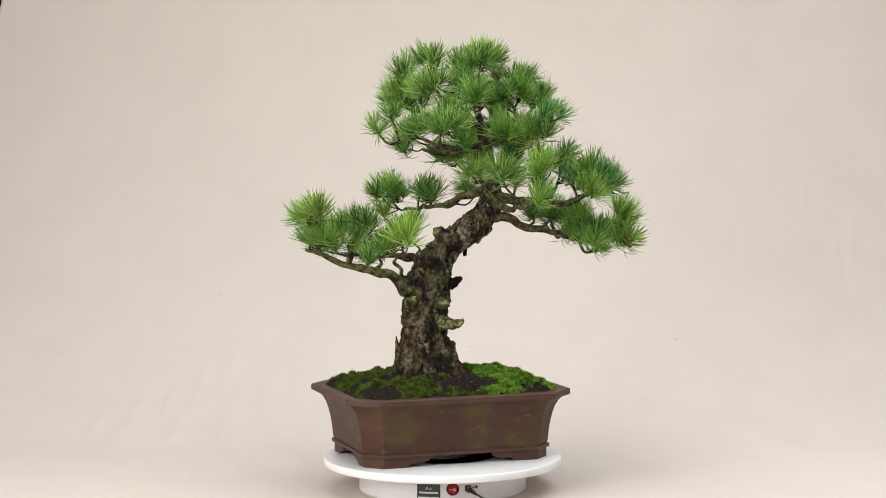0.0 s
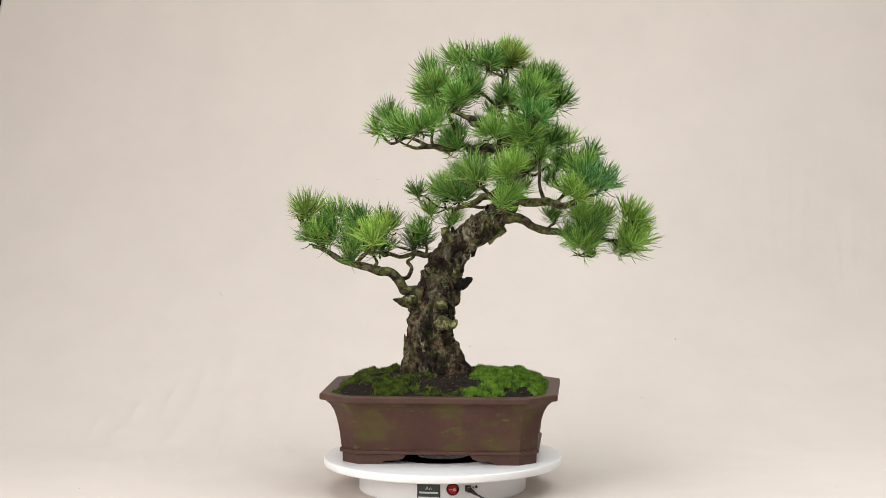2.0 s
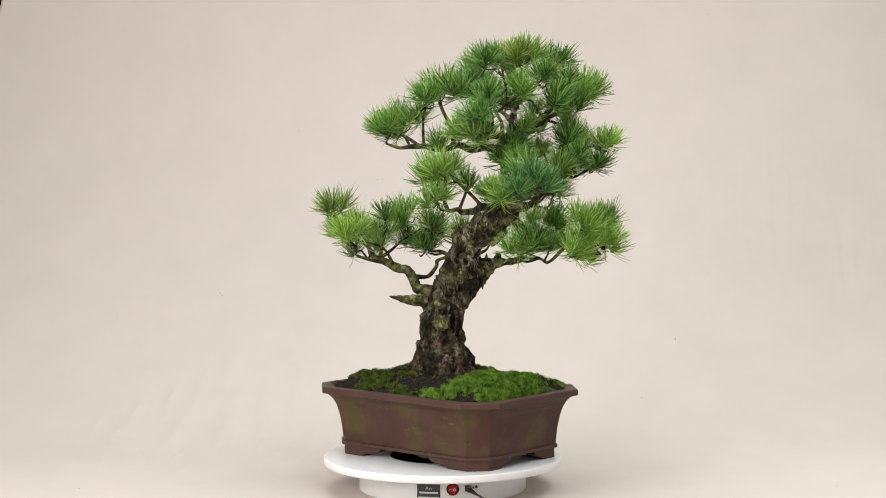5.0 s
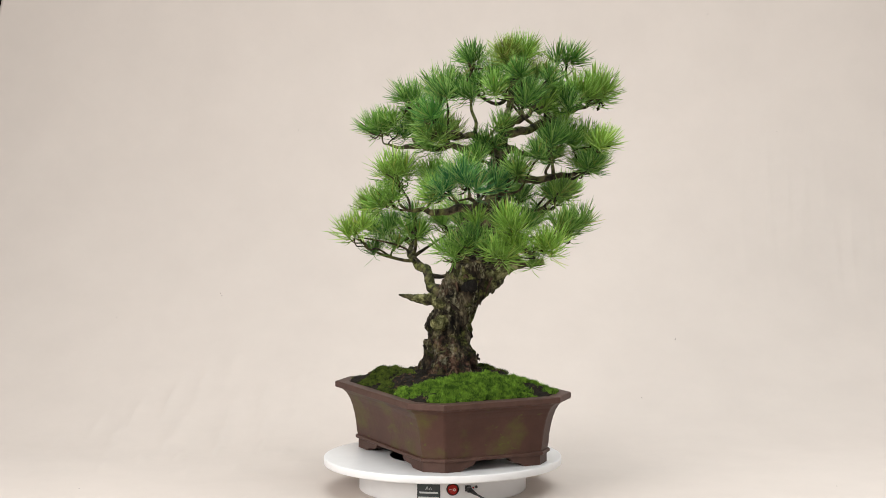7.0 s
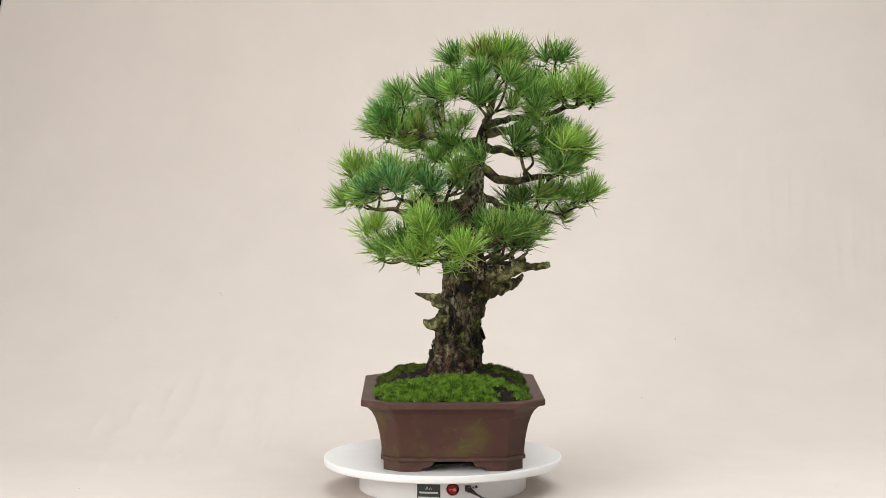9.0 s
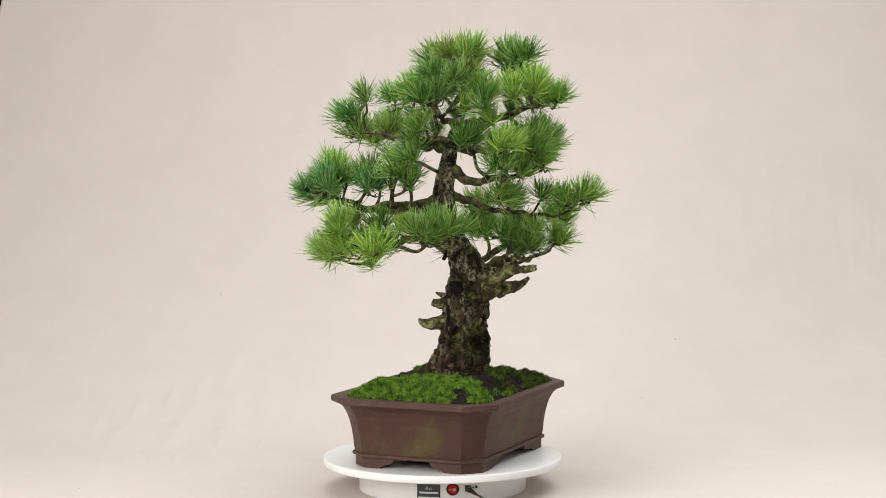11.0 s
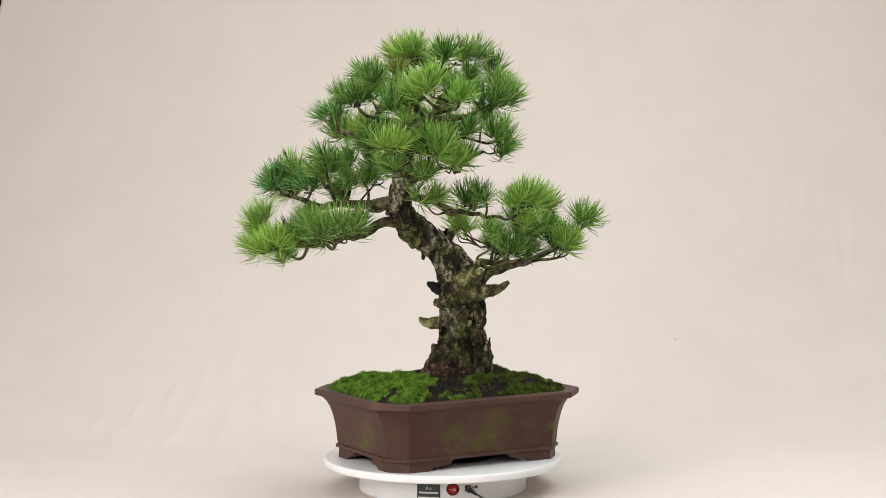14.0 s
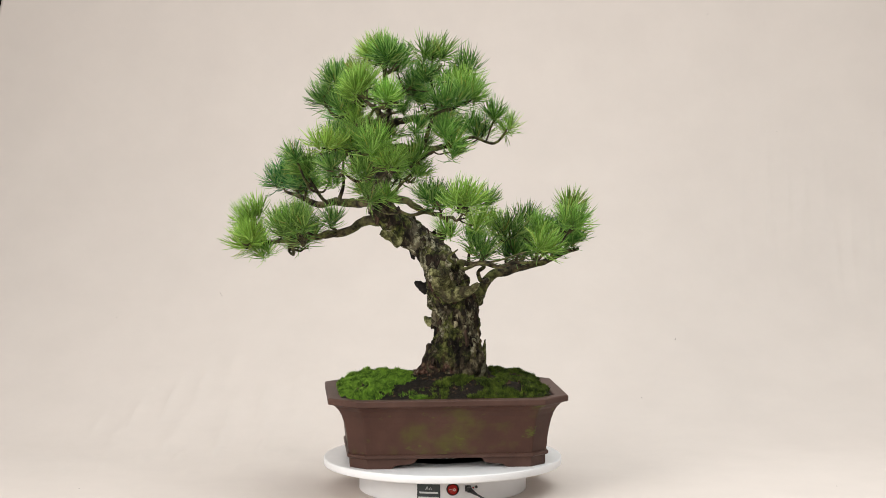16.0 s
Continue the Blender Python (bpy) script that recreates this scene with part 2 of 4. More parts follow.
def cloth_sweep():
    """One cloth that lies on the floor, curves up and hangs behind the turntable."""
    run = [(-1.6 + 0.05 * k, 0.0) for k in range(int((SWEEP_Y - SWEEP_R + 1.6) / 0.05) + 1)]
    y0 = run[-1][0]
    run += [(y0 + SWEEP_R * math.sin(a), SWEEP_R * (1 - math.cos(a))) for a in (math.pi / 2 * k / 24 for k in range(1, 25))]
    y1, z1 = run[-1]
    run += [(y1, z1 + 0.04 * k) for k in range(1, 46)]
    bm = bmesh.new()
    rows = []
    columns = 560
    for y, z in run:
        left = -1.1755 - 0.2 * (1.02 - z)
        row = []
        for k in range(columns + 1):
            u = k / columns
            x = left + (2.6 - left) * u
            fold = 0.004 * noise.noise((x * 1.3, y * 2, z * 1.1)) + 0.0016 * noise.noise((x * 9, y * 4, z * 2 + 5))
            hang = max(0.0, min(1.0, (x - 0.70) * 4)) * max(0.0, 1 - ((z - 0.46) / 0.22) ** 2)
            drape = 0.0170 * hang * max(0.0, 1 - abs(noise.noise((x * 13, 3.0, z * 2.2))) * 5.5) ** 2 * (0.4 + 0.6 * noise.noise((x * 5, z * 9, 2.0)))
            slope = max(0.0, 1 - ((x + 0.52) / 0.34) ** 2) * max(0.0, 1 - ((y - 0.55) / 0.5) ** 2)
            ridge = 0.005 * max(0.0, noise.noise((x * 4 + y * 3, y * 5 - x, 1.7)))
            crease = 0.0160 * slope * max(0.0, 1 - abs(noise.noise((x * 5.0 - y * 6.5, (x + y) * 1.1, 4.0))) * 5.0) ** 2
            up = min(1.0, max(0.0, (z - 0.03) / 0.25))
            row.append(bm.verts.new((x, y - (drape + fold) * up, z + crease + (abs(fold) * 0.5 + ridge) * (1 - up))))
        rows.append(row)
    for a, b in zip(rows, rows[1:]):
        for k in range(columns):
            bm.faces.new((a[k], a[k + 1], b[k + 1], b[k]))
    ob = part("backdrop", bm, CLOTH, None, "beige cloth backdrop sweeping down over the floor, faintly wrinkled")
    thick = ob.modifiers.new("thickness", "SOLIDIFY")
    thick.thickness, thick.offset = 0.002, -1
    return tagged(ob, "", "backdrop", "", "structure")


cloth_sweep()


def lint():
    """Tiny dark flecks that cling to the hanging and the lying cloth."""
    rng = random.Random(3)
    bm = bmesh.new()
    wall = [(-0.374, 0.672), (-0.171, 0.548), (0.712, 0.978), (0.885, 0.665), (0.07, 0.155), (-0.55, 0.27), (0.46, 0.06), (-1.16, 0.08), (1.02, 0.02), (0.56, 0.17), (-0.80, 0.22), (0.93, 0.42)]
    for x, z in wall:
        for _ in range(rng.randint(1, 2)):
            r = rng.uniform(0.0007, 0.0013)
            y = SWEEP_Y - 0.004 if z > SWEEP_R else SWEEP_Y - SWEEP_R + math.sqrt(SWEEP_R ** 2 - (SWEEP_R - z) ** 2) - 0.004
            bmesh.ops.create_icosphere(bm, subdivisions=1, radius=r, matrix=Matrix.Translation((x + rng.uniform(-0.004, 0.004), y, z + rng.uniform(-0.006, 0.006))) @ Matrix.Diagonal((1, 1, rng.uniform(0.6, 2.2), 1)))
    for _ in range(8):
        x, y = rng.uniform(-1.0, 1.0), rng.uniform(-0.05, 0.75)
        if x * x + y * y < 0.08:
            continue
        bmesh.ops.create_icosphere(bm, subdivisions=1, radius=rng.uniform(0.0005, 0.0011), matrix=Matrix.Translation((x, y, 0.004)))
    return tagged(part("lint", bm, LINT, None, "tiny dark flecks clinging to the cloth"), "", "lint", "", "stuff")


lint()


# ---- the turntable ----
def turntable():
    thing = tagged(new("turntable"), "white round motor turntable with a red switch on its base", "turntable")
    base = part("base", lathe(bmesh.new(), [(0, 0), (0.155, 0), (0.158, 0.003), (0.158, 0.006), (0.158, 0.041), (0.158, 0.044), (0.156, 0.046), (0.154, 0.046), (0, 0.046)]), WHITE, thing, "white round plastic base")
    ring = part("bearing", lathe(bmesh.new(), [(0, 0.046), (0.10, 0.046), (0.10, 0.0495), (0, 0.0495)], 48), BLACK, thing)
    plate = part("plate", lathe(bmesh.new(), [(0, -0.0145), (0.10, -0.0145), (0.2205, -0.0145), (0.2225, -0.0144), (0.2243, -0.0138), (0.225, -0.0122), (0.225, -0.0022), (0.2244, -0.0008), (0.2232, -0.0001), (0.2215, 0), (0.10, 0), (0, 0)], 160), WHITE, thing, "white round turning plate")
    plate.location = (0, 0, TOP)

    def on_front(x):
        return -math.sqrt(0.158 ** 2 - x * x)

    def bent_panel(x0, x1, z0, z1, out, material, name, label="", parent=base):
        bm = bmesh.new()
        n = 8
        grid = []
        for k in range(n + 1):
            x = x0 + (x1 - x0) * k / n
            grid.append([bm.verts.new((x, on_front(x) - d, z)) for d, z in ((-0.001, z0), (out, z0), (out, z1), (-0.001, z1))])
        for a, b in zip(grid, grid[1:]):
            for j in range(4):
                bm.faces.new((a[j], b[j], b[(j + 1) % 4], a[(j + 1) % 4]))
        bm.faces.new(grid[0][::-1])
        bm.faces.new(grid[-1])
        return part(name, bm, material, parent, label, smooth=False)

    label = bent_panel(-0.0465, -0.0045, 0.0005, 0.0365, 0.0005, DARK_LABEL, "label", "dark printed label with pale marks")
    bent_panel(-0.0445, -0.0065, 0.002, 0.0135, 0.0008, SILVER, "print_panel", parent=label)
    bent_panel(-0.0425, -0.0085, 0.0195, 0.0228, 0.0008, SILVER, "print_bar", parent=label)
    for cx, h in ((-0.0285, 0.007), (-0.0225, 0.0055)):
        bm = bmesh.new()
        y = on_front(cx) - 0.0008
        for off in (-0.0032, 0.0012):
            v = [bm.verts.new((cx + off, y, 0.0265)), bm.verts.new((cx + off + 0.0018, y, 0.0265)), bm.verts.new((cx + 0.0004, y - 0.0001, 0.0265 + h))]
            bm.faces.new(v)
        part("print_peak", bm, SILVER, label, smooth=False)

    def round_part(name, x, z, radius, depth, material, parent, label=""):
        bm = lathe(bmesh.new(), [(0, 0), (radius, 0), (radius, depth * 0.7), (radius * 0.9, depth), (0, depth)], 40)
        bmesh.ops.transform(bm, matrix=Matrix.Translation((x, on_front(x) + 0.0005, z)) @ Matrix.Rotation(radians(90), 4, "X"), verts=bm.verts)
        return part(name, bm, material, parent, label)

    bezel = round_part("switch_bezel", 0.0182, 0.0275, 0.0115, 0.0025, BLACK, thing, "black bezel of the power switch")
    rocker = round_part("switch_rocker", 0.0182, 0.0275, 0.0093, 0.0042, RED, thing, "red rocker switch")
    part("switch_mark", box(bmesh.new(), 0.0118, 0.0158, -0.1620, -0.1614, 0.0272, 0.0279), SILVER, rocker, smooth=False)
    bm = bmesh.new()
    tube(bm, [(0.0212 + 0.0019 * math.cos(a), -0.1617, 0.0275 + 0.0024 * math.sin(a), 0.0004) for a in (2 * math.pi * k / 16 for k in range(17))], 5)
    part("switch_mark", bm, SILVER, rocker)
    socket = part("socket", box(bmesh.new(), 0.0405, 0.0515, -0.1535, -0.1500, 0.0225, 0.0335, 0.0008), BLACK, thing, "black power socket")
    bm = box(bmesh.new(), 0.0440, 0.0530, -0.1660, -0.1525, 0.0225, 0.0318, 0.0022)
    tube(bm, [(0.0505, -0.164, 0.0265, 0.0042), (0.056, -0.168, 0.0235, 0.0034), (0.061, -0.171, 0.0205, 0.0024)], 12)
    part("plug", bm, BLACK, thing, "black power plug")
    round_part("led", 0.0555, 0.0285, 0.0016, 0.0015, RED, thing, "small red indicator light")
    round_part("knob", 0.0612, 0.0298, 0.0026, 0.003, BLACK, thing, "small black speed knob")
    bm = bmesh.new()
    tube(bm, [tuple(p) for p in curve_through([(0.060, -0.1705, 0.021, 0.0019), (0.078, -0.180, 0.013, 0.0019), (0.105, -0.20, 0.0045, 0.0019),
                                              (0.16, -0.26, 0.0035, 0.0019), (0.25, -0.42, 0.0035, 0.0019), (0.30, -0.80, 0.0035, 0.0019)], 10)], 8)
    part("cable", bm, BLACK, thing, "thin black power cable")
    return thing, plate


TURNTABLE, PLATE = turntable()


# ---- the pot ----
LIP = (0.4400, 0.3330, 0.0495)
WAIST = (0.3620, 0.2560, 0.0300)


def octagon(inset, extra=0.0):
    """Corners of the pot's outline, inset from the rim; the cut corners shrink with it."""
    u = min(1.2, inset / 0.0388)
    a, b = LIP[0] / 2 - inset, LIP[1] / 2 - inset
    c = LIP[2] + (WAIST[2] - LIP[2]) * u + extra
    return [(-a + c, -b), (a - c, -b), (a, -b + c), (a, b - c), (a - c, b), (-a + c, b), (-a, b - c), (-a, -b + c)]


def shell(profile):
    bm = bmesh.new()
    rings = [[bm.verts.new((x, y, z)) for x, y in octagon(i)] for i, z in profile]
    for a, b in zip(rings, rings[1:]):
        for k in range(8):
            bm.faces.new((a[k], a[(k + 1) % 8], b[(k + 1) % 8], b[k]))
    return bm, rings


def bonsai_pot():
    thing = tagged(new("bonsai_pot"), "brown unglazed clay bonsai pot with cut corners and green algae stains", "pot")
    bm, rings = shell([(0.0385, 0.0250), (0.0372, 0.035), (0.0355, 0.050), (0.0330, 0.066), (0.0295, 0.082), (0.0250, 0.096),
                       (0.0190, 0.107), (0.0120, 0.1140), (0.0065, 0.1172)])
    bmesh.ops.bevel(bm, geom=[e for e in bm.edges if abs(e.verts[0].co.z - e.verts[1].co.z) > 0.001], offset=0.003, segments=2, profile=0.5, affect="EDGES")
    part("body", bm, CLAY, thing, "brown clay wall with green algae stains", smooth=False)
    bm, rings = shell([(0.0065, 0.1170), (0.0012, 0.1180), (0, 0.1196), (0, 0.1278), (0.0012, 0.1294), (0.003, 0.1300), (0.0225, 0.1292), (0.0245, 0.1280), (0.0255, 0.1255), (0.030, 0.090), (0.045, 0.034)])
    bm.faces.new(rings[-1])
    part("rim", bm, RIM, thing, "projecting flat clay rim", smooth=False)
    bm, rings = shell([(0.0395, 0.0262), (0.0365, 0.0258), (0.0350, 0.0245), (0.0350, 0.0200), (0.0365, 0.0185), (0.0395, 0.0180)])
    bm.faces.new(rings[-1][::-1])
    part("base_band", bm, RIM, thing, "moulded clay band round the base", smooth=False)

    def foot(sx, sy):
        """A corner foot with a stepped, scrolled outline towards the gaps."""
        bm = bmesh.new()
        a, b, c = LIP[0] / 2 - 0.0400, LIP[1] / 2 - 0.0400, 0.0300

        def wall(p, q, steps):
            """From p along to q: an upright panel whose lower edge rises in steps of (distance, height)."""
            p, q = Vector((*p, 0)), Vector((*q, 0))
            d = (q - p).normalized()
            inward = Vector((-d.y, d.x, 0))
            if inward.dot(-p) < 0:
                inward = -inward
            out = [(0, 0.0182)] + steps + [(steps[-1][0], 0.0182)]
            rings = [[bm.verts.new(p + d * s + inward * w + Vector((0, 0, z))) for s, z in out] for w in (0, 0.020)]
            bm.faces.new(rings[0])
            bm.faces.new(rings[1][::-1])
            for k in range(len(out)):
                j = (k + 1) % len(out)
                bm.faces.new((rings[0][k], rings[1][k], rings[1][j], rings[0][j]))

        long_run = [(0, 0), (0.040, 0), (0.046, 0.001), (0.0495, 0.0045), (0.053, 0.0060), (0.078, 0.0080), (0.086, 0.0110), (0.091, 0.0170)]
        short_run = [(0, 0), (0.030, 0), (0.035, 0.001), (0.0385, 0.0045), (0.042, 0.0060), (0.052, 0.0080), (0.058, 0.0110), (0.062, 0.0170)]
        wall((sx * (a - c), sy * b), (0, sy * b), long_run)
        wall((sx * a, sy * (b - c)), (sx * a, 0), short_run)
        wall((sx * (a - c), sy * b), (sx * a, sy * (b - c)), [(0, 0), (c * 1.41421, 0)])
        bmesh.ops.recalc_face_normals(bm, faces=bm.faces)
        return part("foot", bm, RIM, thing, smooth=False)

    for sx in (-1, 1):
        for sy in (-1, 1):
            foot(sx, sy)
    return thing


POT = bonsai_pot()
POT_PLACE = pose(-0.0061, 0.0157, 0, 0, 0, 20.2)


# ---- soil and moss in the pot (in the pot's own space) ----
TRUNK_FOOT = Vector((-0.0085, 0.0102))


def inside(x, y, margin=0.0):
    a, b, c = LIP[0] / 2 - 0.0240 - margin, LIP[1] / 2 - 0.0240 - margin, 0.0300
    return abs(x) < a and abs(y) < b and abs(x) / 1 + abs(y) < a + b - c


def ground_height(x, y):
    d = (Vector((x, y)) - TRUNK_FOOT).length
    lump = 0.006 * noise.noise((x * 30, y * 30, 0.3)) + 0.0035 * noise.noise((x * 85, y * 85, 4.0))
    edge = min(LIP[0] / 2 - 0.0255 - abs(x), LIP[1] / 2 - 0.0255 - abs(y), (0.324 - abs(x) - abs(y)) * 0.7)
    return 0.1260 + 0.018 * math.exp(-(d / 0.085) ** 2) + 0.021 * min(1.0, max(0.0, edge) / 0.045) + lump * min(1.0, max(0.0, edge) / 0.02)


def moss_amount(x, y):
    """How thickly moss grows: a bright cushion at one end, patches elsewhere, bare soil round the trunk."""
    d = (Vector((x, y)) - TRUNK_FOOT).length
    patch = noise.noise((x * 17, y * 17, 9.0))
    cushion = math.exp(-(((x - 0.145) / 0.065) ** 2 + ((y + 0.005) / 0.11) ** 2) ** 2)
    return cushion * 0.9 + 1.0 * patch + 0.5 * noise.noise((x * 60, y * 60, 3.0)) + 0.05 - 0.9 * math.exp(-(d / 0.062) ** 2)


def soil_and_moss():
    step = 0.003
    bm = bmesh.new()
    cells = {}
    for i in range(-66, 67):
        for j in range(-50, 51):
            x, y = i * step, j * step
            if inside(x, y):
                cells[i, j] = bm.verts.new((x, y, ground_height(x, y)))
    for (i, j), v in cells.items():
        q = [cells.get(k) for k in ((i, j), (i + 1, j), (i + 1, j + 1), (i, j + 1))]
        if all(q):
            bm.faces.new(q)
    soil = tagged(part("soil", bm, SOIL, None, "dark damp crumbly soil mounded in the clay pot"), "", "soil", "", "stuff")
    rng = random.Random(5)

    def sprigs(name, bright, count, material, label):
        verts, faces = [], []
        made = 0
        while made < count:
            x, y = rng.uniform(-0.197, 0.197), rng.uniform(-0.144, 0.144)
            if not inside(x, y, 0.002):
                continue
            m = moss_amount(x, y)
            near = (x > 0.050 + 0.03 * noise.noise((y * 30, 1.0, x * 20)))
            if m < rng.uniform(0.0, 0.45) or near != bright or noise.noise((x * 110, y * 110, 6.0)) < rng.uniform(-0.55, -0.15):
                continue
            made += 1
            tussock = noise.noise((x * 75, y * 75, 2.0)) + 0.6 * noise.noise((x * 170, y * 170, 7.0))
            z = ground_height(x, y) - 0.0015 + (0.0045 * min(1.0, max(0.0, m)) if bright else 0.002) * rng.uniform(0.4, 1.0) + 0.0075 * tussock
            for _ in range(4):
                k = len(verts)
                cx, cy, cz = x + rng.gauss(0, 0.002), y + rng.gauss(0, 0.002), z + rng.uniform(-0.0015, 0.0010)
                tall, turn = rng.uniform(0.0035, 0.0075) * (1.0 if bright else 0.75), rng.uniform(0, 6.283)
                for q in range(3):
                    verts.append((cx + 0.0008 * math.cos(turn + 2.094 * q), cy + 0.0008 * math.sin(turn + 2.094 * q), cz))
                verts.append((cx + rng.gauss(0, 0.0026), cy + rng.gauss(0, 0.0026), cz + tall))
                faces += [(k, k + 1, k + 3), (k + 1, k + 2, k + 3), (k + 2, k, k + 3)]
        me = bpy.data.meshes.new(name)
        me.from_pydata(verts, [], faces)
        me.materials.append(material)
        return tagged(new(name, me), label, "moss", "", "stuff")

    bright = sprigs("moss", True, 20000, MOSS, "bright green moss cushion on the soil at one end of the pot")
    dark = sprigs("moss", False, 15000, DARK_MOSS, "dark green moss patches on the damp soil")
    verts, faces = [], []
    for _ in range(420):
        x, y = rng.uniform(-0.18, 0.17), rng.uniform(-0.13, 0.13)
        if not inside(x, y, 0.006):
            continue
        z, a, s = ground_height(x, y) + 0.0015, rng.uniform(0, 6.283), rng.uniform(0.0010, 0.0036)
        k = len(verts)
        for u, v, h in ((-s, -s * 0.4, 0), (s, -s * 0.3, 0.001), (s * 0.8, s * 0.4, 0.002), (-s * 0.9, s * 0.3, 0.0012)):
            verts.append((x + u * math.cos(a) - v * math.sin(a), y + u * math.sin(a) + v * math.cos(a), z + h))
        verts += [(vx, vy, vz - 0.0016) for vx, vy, vz in verts[k:k + 4]]
        faces += [(k, k + 1, k + 2, k + 3), (k, k + 4, k + 5, k + 1), (k + 1, k + 5, k + 6, k + 2), (k + 2, k + 6, k + 7, k + 3), (k + 3, k + 7, k + 4, k)]
    me = bpy.data.meshes.new("bark_litter")
    me.from_pydata(verts, [], faces)
    me.materials.append(LEAF_LITTER)
    litter = tagged(new("bark_litter", me), "dry brown bark bits scattered on the soil", "litter", "", "stuff")
    return [soil, bright, dark, litter]


FILL = soil_and_moss()


# ---- the pine (in the turntable's space, the plate's top at 0) ----
TREE = tagged(new("bonsai_pine_tree"), "old pine bonsai with leaning mossy trunk and green needle pads", "tree")

TRUNK_LINE = [(-0.016, 0.014, 0.122, 0.066), (-0.0236, 0.0168, 0.162, 0.058), (-0.035, 0.018, 0.196, 0.052), (-0.036, 0.0185, 0.240, 0.0465),
              (-0.033, 0.031, 0.284, 0.0415), (-0.024, 0.050, 0.327, 0.0390), (-0.013, 0.053, 0.3575, 0.0335), (0.013, 0.0480, 0.396, 0.0275),
              (0.055, 0.0550, 0.427, 0.0280), (0.080, 0.076, 0.451, 0.0250), (0.094, 0.091, 0.474, 0.0235), (0.093, 0.094, 0.505, 0.0195),
              (0.084, 0.095, 0.544, 0.0170), (0.081, 0.104, 0.589, 0.0135), (0.074, 0.113, 0.628, 0.0085), (0.062, 0.122, 0.665, 0.0045), (0.066, 0.136, 0.700, 0.0025)]


def bark_shape(u, angle, p):
    """Flaking bark: raised plates with dark cracks between, roots flaring at the foot."""
    w = noise.noise((p.x * 45, p.y * 45, p.z * 45)) * 0.012
    d, _ = noise.voronoi(((p.x + w) * 48, (p.y - w) * 48, (p.z + w) * 22))
    crack = min(1.0, (d[1] - d[0]) * 3.2)
    plate = noise.noise((p.x * 34, p.y * 34, p.z * 20 + 4))
    coarse = noise.noise((p.x * 22, p.y * 22, p.z * 15)) * 0.17 + noise.noise((p.x * 60, p.y * 60, p.z * 45)) * 0.12
    fine = noise.noise((p.x * 190, p.y * 190, p.z * 130)) * 0.03
    roots = max(0.0, (0.19 - p.z) / 0.06)
    flare = roots * (0.16 * math.sin(5 * angle + 0.8) + 0.10 * math.sin(3 * angle + 2.0))
    flutes = 0.20 * noise.noise((math.cos(angle) * 1.9, math.sin(angle) * 1.9, p.z * 7)) * max(0.0, min(1.0, (0.40 - p.z) / 0.1))
    return 0.87 + 0.14 * crack + 0.07 * plate + coarse * 0.9 + fine * 2.2 + flare + flutes


bm = bmesh.new()
tube(bm, [tuple(p) for p in curve_through(TRUNK_LINE, 16)], 100, bark_shape)
for v in bm.verts:
    v.co.y = 0.027 + (v.co.y - 0.027) * (1 - 0.13 * max(0.0, min(1.0, (0.30 - v.co.z) / 0.08)))
# swollen burl where the dead branch leaves
tube(bm, [tuple(p) for p in curve_through([(-0.026, 0.046, 0.284, 0.025), (-0.028, 0.062, 0.310, 0.026), (-0.030, 0.084, 0.336, 0.024), (-0.036, 0.106, 0.351, 0.018), (-0.040, 0.126, 0.357, 0.011)], 14)], 60,
     lambda u, a, p: 0.92 + 0.26 * noise.noise((p.x * 40, p.y * 40, p.z * 34)) + 0.16 * noise.noise((p.x * 95, p.y * 95, p.z * 70)) + 0.08 * noise.noise((p.x * 210, p.y * 210, p.z * 160)))
TRUNK = part("trunk", bm, BARK, TREE, "gnarled dark trunk with flaking bark and green moss")


def plate_material():
    n = Nodes("loose_bark")
    own = n.tree.nodes.new("ShaderNodeObjectInfo").outputs["Random"]
    tone = n.ramp(own, (0.0, (0.012, 0.008, 0.006)), (0.30, (0.040, 0.028, 0.018)), (0.50, (0.085, 0.046, 0.032)), (0.70, (0.110, 0.088, 0.048)),
                  (0.86, (0.100, 0.108, 0.034)), (1.0, (0.44, 0.38, 0.25)))
    grain = n.ramp(n.noise(260, 7, (1, 0.4, 1), 0.7), (0.38, (0.08, 0.07, 0.05)), (0.60, (1.0, 1.0, 1.0)))
    m = n.tree.nodes.new("ShaderNodeMix")
    m.data_type, m.blend_type = "RGBA", "MULTIPLY"
    m.inputs[0].default_value = 0.9
    n.link(tone, m.inputs[6])
    n.link(grain, m.inputs[7])
    n.colour(m.outputs[2])
    n.bump(n.noise(300, 6, (1, 0.4, 1)), 0.8, 0.002)
    n.rough(0.85)
    return n.material


